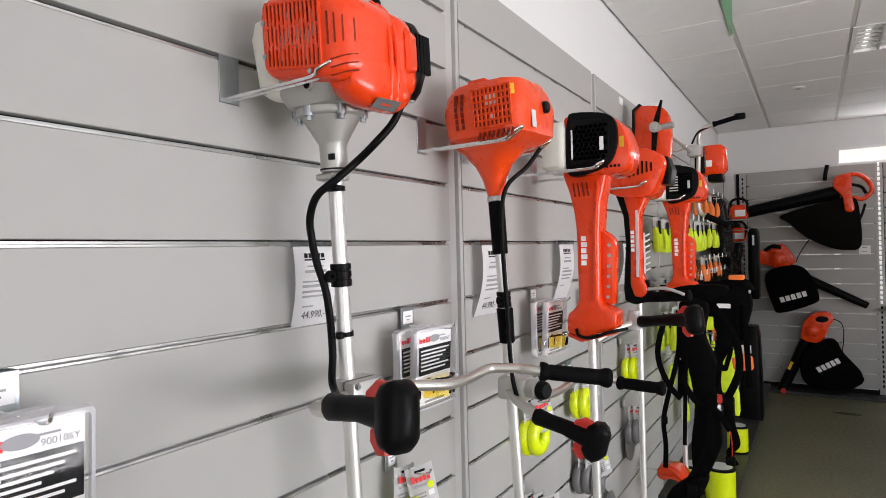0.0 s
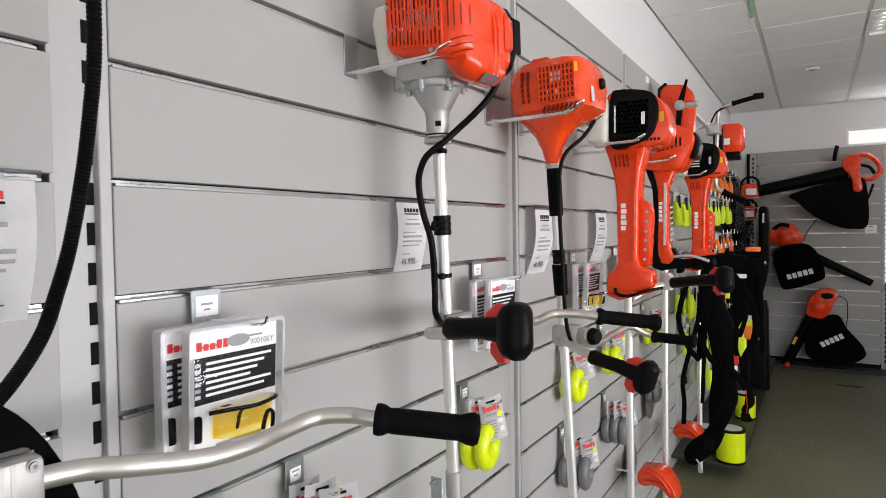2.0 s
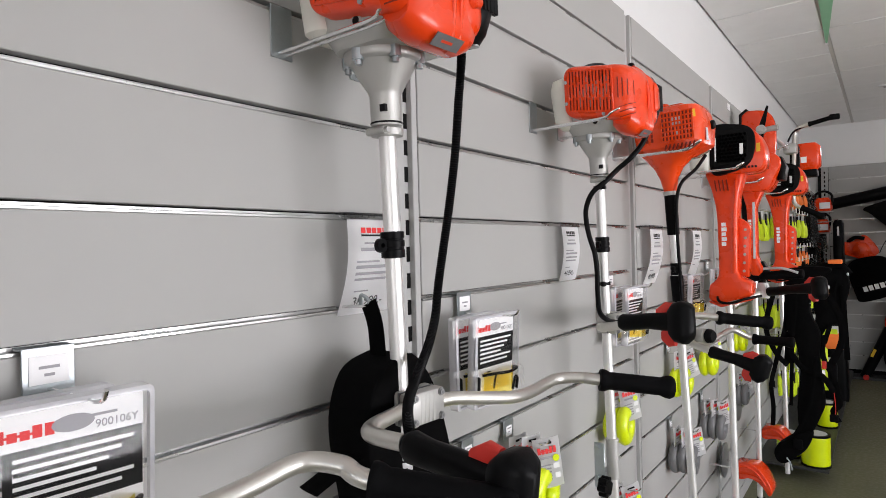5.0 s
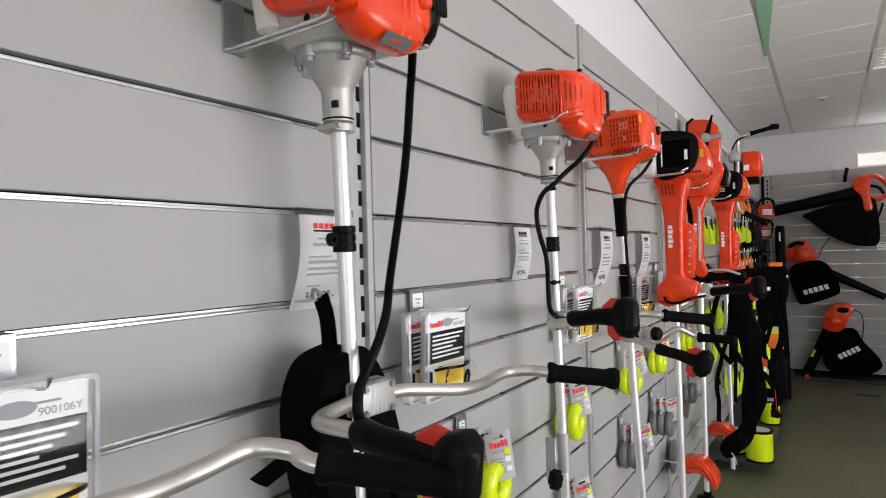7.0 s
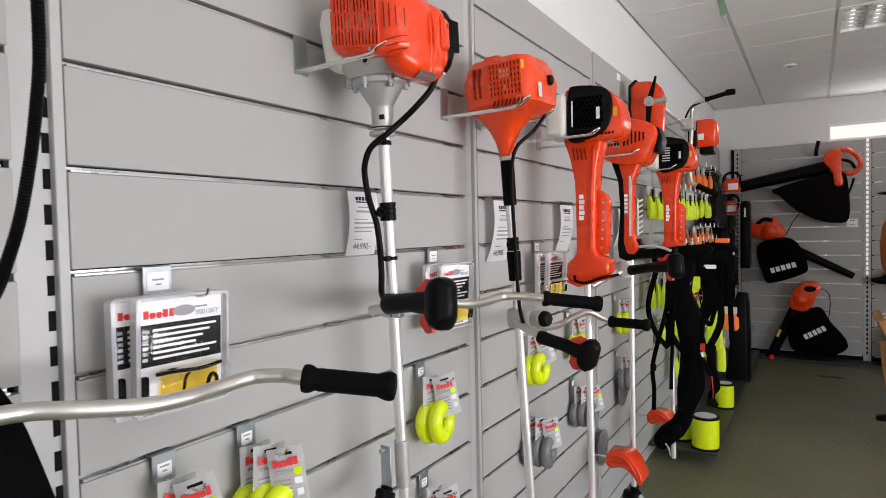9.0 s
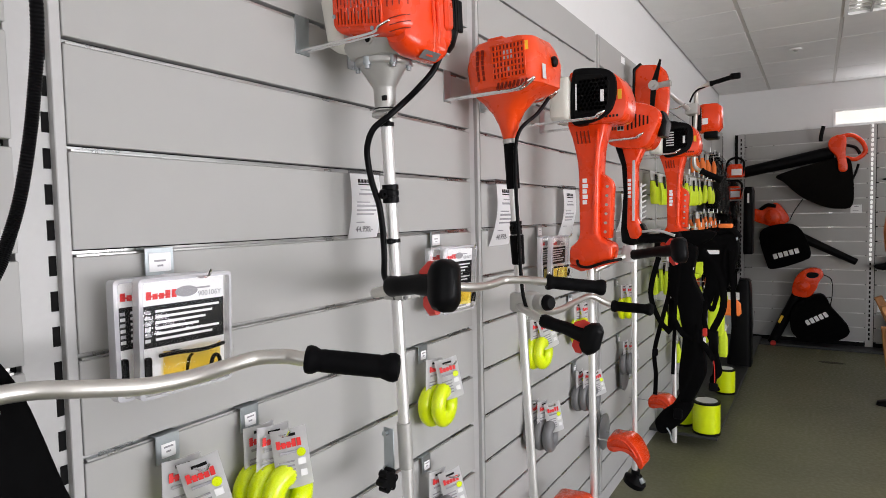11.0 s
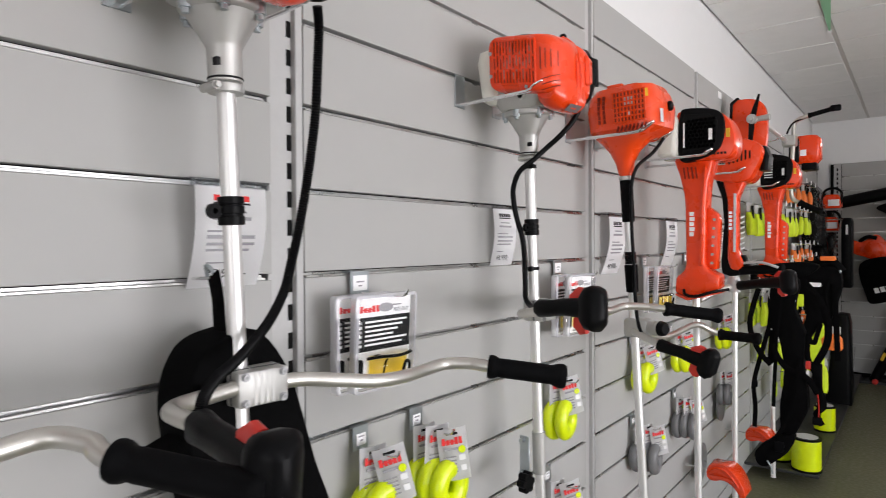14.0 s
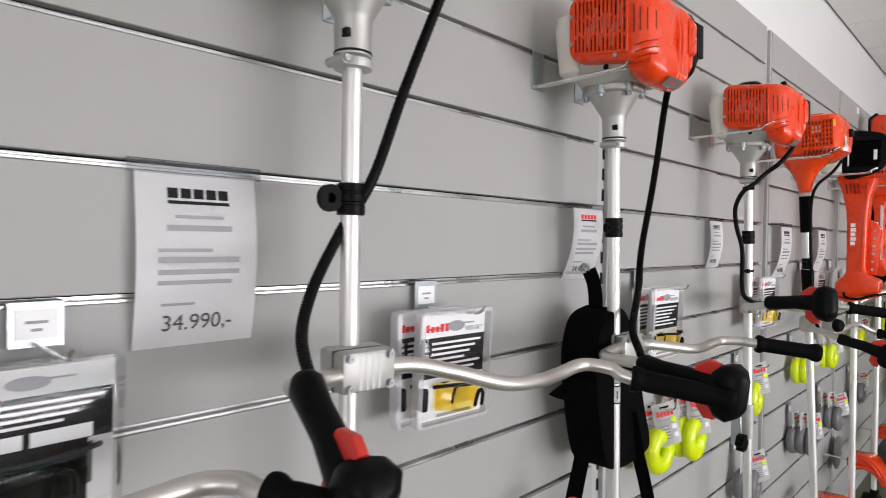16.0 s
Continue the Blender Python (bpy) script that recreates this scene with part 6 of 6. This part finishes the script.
# ---- crowded hooks towards the far corner ----
def hang_pack(x, y, z, w, h, lower, name, label, turn=0, mat=None):
    """Goods on a header card, with a coloured lower half in a clear bag."""
    t = thing(name, (x, y, z), label, "packed goods", "packed goods on hooks")
    m = facing(x, y, z, turn, random.uniform(-4, 4))
    part("header", block((-w / 2, -h * 0.28, -0.002), (w / 2, 0, 0.002), 0.0008, 1), mat or CARD, t, "", m)
    part("cloth", moved(loft([(-h, 0, 0, w * 0.8, 0.02, 0.008), (-h * 0.92, 0, 0.004, w * 0.95, 0.034, 0.012), (-h * 0.6, 0, 0.004, w * 0.9, 0.036, 0.012), (-h * 0.3, 0, 0, w * 0.8, 0.02, 0.008)]), m @ Matrix(((1, 0, 0, 0), (0, 0, 1, 0), (0, 1, 0, 0), (0, 0, 0, 1)))), lower, t)
    part("strap", block((-w * 0.12, -h * 0.5, 0.012), (w * 0.12, -h * 0.1, 0.018), 0.002, 1), BLACK, t, "", m)


random.seed(4)
rows = ((1.76, 3.55, 5.1, 9, 0.2, NEON_MATT, "glove_pack", "neon yellow gloves with grey cuffs on a hook"), (1.98, 4.85, 5.35, 3, 0.16, ORANGE, "glove_pack", "orange packed goods on a hook"),
        (1.5, 4.55, 5.5, 5, 0.17, ORANGE, "glove_pack", "orange packed goods with white header cards"), (1.4, 3.7, 5.4, 8, 0.14, MESHBAG, "parts_bag", "dark small parts in clear bags"),
        (1.2, 3.5, 4.6, 6, 0.2, NEON_MATT, "glove_pack", "neon yellow packed goods on a hook"), (0.92, 3.9, 5.6, 6, 0.2, NEON_MATT, "vest_pack", "neon yellow vest folded in a bag"),
        (1.02, 5.0, 6.0, 3, 0.16, ORANGE, "glove_pack", "orange packed goods low on the wall"), (0.62, 4.2, 5.8, 5, 0.2, NEON_MATT, "vest_pack", "neon yellow vest folded in a bag"), (0.72, 5.2, 6.2, 4, 0.22, SPOOL, "parts_bag", "grey parts in clear bags"))
for z, ya, yb, n, h, mat, nm, lb in rows:
    for k in range(n):
        y = ya + (yb - ya) * k / max(1, n - 1)
        for q in range(2):
            hang_pack(0.07 + 0.085 * q + random.uniform(-0.01, 0.01), y + random.uniform(-0.02, 0.02), z + random.uniform(-0.012, 0.012), 0.11, h, mat, nm, lb, random.uniform(-14, 10))
        p = thing("peg_hook", (0, y, z), "thin chrome peg hook with packs", "hook", "peg hooks")
        part("wire", rod((-0.002, y, z - 0.012), (0.2, y, z - 0.008), 0.0025, 6), CHROME, p)
        part("tag", block((0.2, y - 0.018, z - 0.01), (0.202, y + 0.018, z + 0.025)), PAPER, p)
# big clear bags
for y, z, h, mat in ((5.5, 2.0, 0.5, MESHBAG), (5.75, 2.03, 0.55, MESHBAG), (5.95, 1.9, 0.42, MESHBAG), (6.1, 1.55, 0.3, MESHBAG), (5.62, 1.42, 0.5, MESHBAG), (5.9, 1.4, 0.55, FABRIC), (6.2, 1.15, 0.5, MESHBAG), (6.55, 1.5, 0.6, FABRIC), (6.75, 2.0, 0.55, MESHBAG), (6.9, 1.45, 0.6, MESHBAG), (5.3, 1.2, 0.45, FABRIC)):
    t = thing("clothing_bag", (0.14, y, z), "dark clothing in a crinkled clear plastic bag", "bag", "clothing bags on hooks")
    bm = loft([(z - h, 0.15, y, 0.1, 0.16, 0.03), (z - h * 0.9, 0.15, y, 0.13, 0.2, 0.04), (z - h * 0.4, 0.14, y, 0.12, 0.2, 0.04), (z - h * 0.12, 0.13, y, 0.08, 0.16, 0.03), (z, 0.12, y, 0.02, 0.06, 0.009)])
    part("clothing", bm, mat, t)
    film = loft([(z - h - 0.02 + 0.0, 0.152, y, 0.12, 0.18, 0.03)] + [(z - h * (1 - k / 9), 0.15 + random.uniform(-0.006, 0.006), y + random.uniform(-0.01, 0.01), 0.15 - 0.01 * (k % 2) - 0.004 * k, 0.22 + 0.012 * (k % 2) - 0.008 * k, 0.03) for k in range(9)] + [(z + 0.02, 0.12, y, 0.03, 0.08, 0.012)])
    part("film", film, BAGFILM, t, "crinkled clear film", smooth=15)
    part("hook", rod((0, y, z + 0.01), (0.13, y, z + 0.012), 0.003, 8), CHROME, t)


def chain_saw(x, y, z):
    t = thing("chain_saw", (x, y, z), "orange-red chain saw with black handle on a bracket", "chain saw", "chain saws on brackets")
    part("body", join(loft([(z, x, y, 0.13, 0.2, 0.02), (z + 0.02, x, y, 0.15, 0.22, 0.03), (z + 0.1, x, y, 0.14, 0.2, 0.03), (z + 0.13, x, y, 0.1, 0.15, 0.03)])), RED, t)
    part("handle", sweep([(x + 0.06, y - 0.06, z + 0.02), (x + 0.08, y - 0.07, z + 0.14), (x + 0.02, y - 0.07, z + 0.19), (x - 0.06, y - 0.06, z + 0.16), (x - 0.08, y - 0.05, z + 0.04)], 0.012, 10, 5), BLACK, t, "black front handle")
    part("cover", loft([(z + 0.02, x + 0.02, y - 0.11, 0.09, 0.02, 0.008), (z + 0.08, x + 0.02, y - 0.115, 0.09, 0.02, 0.008)]), PAPER, t, "white side cover")
    part("bracket", block((-0.002, y - 0.04, z - 0.015), (x + 0.08, y + 0.04, z - 0.002), 0.002, 1), CAST, t)


chain_saw(0.23, 6.3, 1.83)
chain_saw(0.2, 6.45, 1.62)
bagc = thing("chain_bag", (0.35, 6.3, 1.4), "tall black tool bag with white label", "tool bag")
part("body", loft([(1.08, 0.35, 6.3, 0.075, 0.2, 0.02), (1.1, 0.35, 6.3, 0.085, 0.22, 0.03), (1.7, 0.352, 6.3, 0.085, 0.22, 0.03), (1.735, 0.352, 6.3, 0.06, 0.18, 0.025)]), BLACK, bagc)
part("label", block((0.345, 6.187, 1.58), (0.362, 6.19, 1.67)), PAPER, bagc)
part("hook", rod((-0.002, 6.3, 1.72), (0.35, 6.3, 1.725), 0.005, 8), CHROME, bagc)
slabt = thing("tool_case", (0.4, 5.6, 0.4), "long black tool case leaning on the base shelf", "tool case")
part("body", moved(loft([(0, 0, 0, 0.2, 0.24, 0.03), (0.1, 0, 0, 0.19, 0.24, 0.04), (0.7, -0.02, 0, 0.12, 0.22, 0.03), (0.78, -0.02, 0, 0.08, 0.18, 0.02)]), pose(0.33, 5.8, 0.1, 0, 4, 0)), BLACK, slabt)
part("stripe", moved(block((0.08, -0.02, 0.3), (0.084, 0.02, 0.5)), pose(0.33, 5.8, 0.1, 0, 4, 0)), SPOOL, slabt)


# ---- leaf blowers on the far wall ----
def tube_of(t, a, b, r0, r1, label="long black blower tube"):
    part("tube", rod(a, b, r0, 20, r1, 0.004), BLACK, t, label)


def blower_hook(x, z):
    t = thing("blower_hook", (x, FY, z), "zinc hook that carries a leaf blower", "hook", "blower hooks")
    part("plate", block((x - 0.02, FY - 0.003, z - 0.04), (x + 0.02, FY, z + 0.04)), ZINC, t)
    part("wire", sweep([(x, FY - 0.002, z), (x, FY - 0.1, z), (x, FY - 0.14, z + 0.015)], 0.004, 8, 4), CHROME, t)


def bag_mark(t, pts, y):
    a, b = Vector(pts[0]), Vector(pts[1])
    d, n = (b - a), 5
    up = Vector((-d.y, d.x)).normalized() * 0.055
    bits = []
    for i in range(n):
        p, q = a + d * (i / n), a + d * ((i + 0.75) / n)
        bits.append(slab([(p.x, p.y), (q.x, q.y), (q.x + up.x, q.y + up.y), (p.x + up.x, p.y + up.y)], y - 0.003, y))
    part("maker_mark", join(*bits), PAPER, t, "white printed mark")


b1 = thing("leaf_blower", (1.15, 7.3, 2.1), "orange-red leaf blower with long black tube and mesh bag", "leaf blower", "leaf blowers on the far wall")
part("body", slab(round_outline([(1.02, 2.2), (1.05, 2.26), (1.13, 2.285), (1.18, 2.24), (1.175, 2.08), (1.195, 1.92), (1.12, 1.91), (1.1, 2.05), (1.04, 2.13)], 3), 7.18, 7.34, 0.02, 2), RED, b1, "glossy orange-red motor housing")
part("handle", sweep([(1.12, 7.3, 2.27), (1.23, 7.3, 2.28), (1.32, 7.3, 2.2), (1.345, 7.3, 2.1), (1.27, 7.3, 2.03), (1.18, 7.3, 2.05)], 0.022, 12, 6), RED, b1, "orange-red loop handle")
part("handle_insert", sweep([(1.18, 7.28, 2.18), (1.26, 7.28, 2.15), (1.3, 7.28, 2.08)], 0.016, 10, 5), BLACK, b1)
tube_of(b1, (0.2, 7.3, 1.945), (1.07, 7.3, 2.115), 0.062, 0.068)
part("front_handle", sweep([(0.955, 7.27, 2.24), (0.96, 7.25, 2.3), (0.978, 7.25, 2.39)], 0.02, 10, 5), BLACK, b1)
part("bag", slab(round_outline([(0.56, 1.9), (1.0, 2.03), (1.19, 2.05), (1.24, 1.9), (1.245, 1.56), (1.12, 1.52), (0.98, 1.55), (0.78, 1.66), (0.62, 1.82)], 4), 7.22, 7.38, 0.03, 2), MESHBAG, b1, "black mesh collecting bag")
part("strap", sweep([(0.8, 7.25, 1.63), (0.72, 7.25, 1.5), (0.68, 7.25, 1.4)], 0.014, 8, 4, flat=0.3), FABRIC, b1)
part("plug", sweep([(1.24, 7.3, 1.82), (1.27, 7.3, 1.9), (1.29, 7.3, 1.98)], 0.012, 8, 5), BLACK, b1)
b2 = thing("leaf_blower", (0.5, 7.3, 1.4), "orange-red leaf blower with printed black bag and slanted tube", "leaf blower", "leaf blowers on the far wall")
part("body", slab(round_outline([(0.32, 1.54), (0.42, 1.52), (0.53, 1.6), (0.6, 1.56), (0.68, 1.42), (0.62, 1.36), (0.54, 1.33), (0.45, 1.36), (0.33, 1.41)], 3), 7.22, 7.36, 0.025, 2), RED, b2, "glossy orange-red motor housing")
part("motor_cap", lathe([(0.02, 0), (0.06, 0.0), (0.08, 0.03), (0.05, 0.05), (0.02, 0.055)], 24, pose(0.52, 7.225, 1.44, 90, 0, 0)), RED, b2)
part("handle", sweep([(0.4, 7.25, 1.53), (0.47, 7.2, 1.575), (0.55, 7.2, 1.56)], 0.02, 10, 5), BLACK, b2)
tube_of(b2, (0.63, 7.32, 1.3), (1.29, 7.32, 0.955), 0.055, 0.035)
part("bag", slab(round_outline([(0.4, 1.28), (0.66, 1.37), (0.8, 1.28), (0.88, 1.05), (0.82, 0.97), (0.53, 0.87), (0.46, 0.95)], 4), 7.18, 7.36, 0.03, 2), FABRIC, b2, "black nylon collecting bag")
bag_mark(b2, ((0.54, 0.98), (0.79, 1.06)), 7.178)
b3 = thing("leaf_blower", (0.85, 7.3, 0.6), "orange-red leaf blower with printed black bag standing on its tube", "leaf blower", "leaf blowers on the far wall")
part("body", slab(round_outline([(0.71, 0.6), (0.73, 0.74), (0.79, 0.83), (0.87, 0.875), (0.97, 0.865), (1.0, 0.8), (0.96, 0.73), (0.93, 0.64), (0.87, 0.56), (0.78, 0.56)], 3), 7.22, 7.36, 0.02, 2), RED, b3, "glossy orange-red motor housing")
part("hand_opening", slab(round_outline([(0.84, 0.8), (0.87, 0.83), (0.94, 0.825), (0.955, 0.8), (0.93, 0.775), (0.87, 0.77)], 3), 7.217, 7.225), BACKING, b3, "dark opening under the handle")
part("motor_cap", lathe([(0.02, 0), (0.05, 0.0), (0.065, 0.02), (0.04, 0.04), (0.02, 0.045)], 24, pose(0.81, 7.225, 0.68, 90, 0, 0)), RED, b3)
part("tube", rod((0.77, 7.3, 0.6), (0.52, 7.3, 0.02), 0.055, 20, 0.05, 0.004), BLACK, b3, "black blower tube")
part("tube_label", moved(block((-0.014, 0, -0.045), (0.014, 0.002, 0.045)), pose(0.605, 7.246, 0.3, 0, 23, 0)), YELLOW, b3, "yellow label")
part("wheel", rod((0.535, 7.22, 0.03), (0.535, 7.26, 0.03), 0.028, 16, bevel=0.004), TRIGGER, b3, "small red wheel")
part("bag", slab(round_outline([(0.72, 0.45), (0.86, 0.56), (1.0, 0.59), (1.08, 0.45), (1.24, 0.22), (1.06, 0.09), (0.8, 0.1), (0.7, 0.22)], 4), 7.18, 7.36, 0.03, 2), FABRIC, b3, "black nylon collecting bag")
bag_mark(b3, ((0.86, 0.26), (1.06, 0.38)), 7.178)
part("cord", sweep([(1.0, 7.3, 0.8), (1.07, 7.29, 0.75), (1.08, 7.28, 0.6), (1.06, 7.28, 0.45)], 0.005, 6, 6), BLACK, b3)
for b in (b1, b2, b3):
    b.location += Vector((-0.014, 0.0, -0.014 if b is not b3 else 0.0))
for x, z in ((1.13, 2.2), (0.5, 1.46), (0.88, 0.7)):
    blower_hook(x, z)
for x, z, w, h in ((1.27, 1.5, 0.1, 0.09), (1.53, 0.48, 0.12, 0.14)):
    t = thing("price_card", (x, FY - 0.004, z), "small white price card on the far wall", "price card")
    part("paper", block((x - w / 2, FY - 0.006, z - h / 2), (x + w / 2, FY - 0.004, z + h / 2)), PAPER, t)
    part("print", join(block((x - w * 0.2, FY - 0.0075, z + h * 0.25), (x + w * 0.2, FY - 0.006, z + h * 0.36)), block((x - w * 0.3, FY - 0.0075, z - h * 0.2), (x + w * 0.2, FY - 0.006, z - h * 0.15))), INK_GREY, t)

# second far bay
bl = thing("tool_bar", (1.75, 7.4, 1.8), "dark pointed tool bar resting on the far wall", "tool")
part("bar", slab(round_outline([(1.48, 1.8), (1.6, 1.82), (1.95, 1.825), (1.95, 1.785), (1.6, 1.78)], 3), 7.36, 7.4, 0.006, 1), BLACK, bl)
part("bracket", block((1.7, 7.4, 1.78), (1.74, FY, 1.82)), ZINC, bl)
bl = thing("black_tool", (1.6, 7.35, 0.95), "small black power tool hanging on the far wall", "tool")
part("body", slab(round_outline([(1.43, 0.92), (1.52, 0.94), (1.6, 1.02), (1.75, 1.0), (1.75, 0.85), (1.55, 0.86), (1.44, 0.88)], 3), 7.3, 7.4, 0.015, 2), BLACK, bl)
part("tag", block((1.6, 7.29, 0.83), (1.68, 7.3, 0.86)), PAPER, bl)
part("bracket", block((1.62, 7.4, 0.92), (1.66, FY, 0.96)), ZINC, bl)
bl = thing("black_case", (1.7, 7.3, 0.2), "black tool case standing at the far wall", "tool case")
part("body", loft([(0, 1.66, 7.3, 0.26, 0.2, 0.05), (0.05, 1.66, 7.3, 0.3, 0.22, 0.06), (0.35, 1.68, 7.3, 0.26, 0.2, 0.06), (0.45, 1.7, 7.3, 0.18, 0.16, 0.05)]), BLACK, bl)
part("label", block((1.54, 7.185, 0.07), (1.62, 7.19, 0.09)), PAPER, bl)

# wooden stand with a round orange drum
st = thing("wooden_stand", (1.75, 5.0, 0), "varnished wooden slatted stand", "wooden stand")
for dy in (-0.25, 0.25):
    part("leg", moved(block((-0.03, -0.02, 0), (0.03, 0.02, 0.62), 0.004, 1), pose(1.43, 5.0 + dy, 0, 0, -6, 0)), WOOD, st)
    part("leg", block((2.05, 5.0 + dy - 0.02, 0), (2.11, 5.0 + dy + 0.02, 0.6), 0.004, 1), WOOD, st)
    part("arm", moved(block((-0.02, -0.025, -0.3), (0.035, 0.025, 0.3), 0.006, 1), pose(1.42, 5.0 + dy, 0.56, 0, -22, 0)), WOOD, st)
for k in range(5):
    part("slat", block((1.45 + 0.13 * k, 4.72, 0.58), (1.55 + 0.13 * k, 5.28, 0.605), 0.003, 1), WOOD, st)
dr = thing("round_drum", (1.74, 5.0, 0.61), "large smooth orange round drum on a wooden stand", "drum")
part("shell", lathe([(0.12, 0.61), (0.12, 0.84), (0.19, 0.885), (0.29, 0.96), (0.37, 1.08), (0.41, 1.21), (0.42, 1.34), (0.405, 1.47), (0.35, 1.61), (0.25, 1.72), (0.12, 1.785), (0.02, 1.8)], 44, pose(1.74, 5.0, 0.0)), DRUM, dr)
part("rim", lathe([(0.11, 0.603), (0.14, 0.605), (0.14, 0.625), (0.11, 0.625)], 30, pose(1.74, 5.0, 0)), BLACK, dr)
sh = thing("dark_shoe_mould", (1.33, 5.6, 0), "small black tool lying on the floor", "tool")
part("body", loft([(0.0, 1.42, 5.3, 0.2, 0.08, 0.03), (0.03, 1.42, 5.3, 0.19, 0.075, 0.03), (0.05, 1.45, 5.3, 0.12, 0.05, 0.02)]), BLACK, sh)
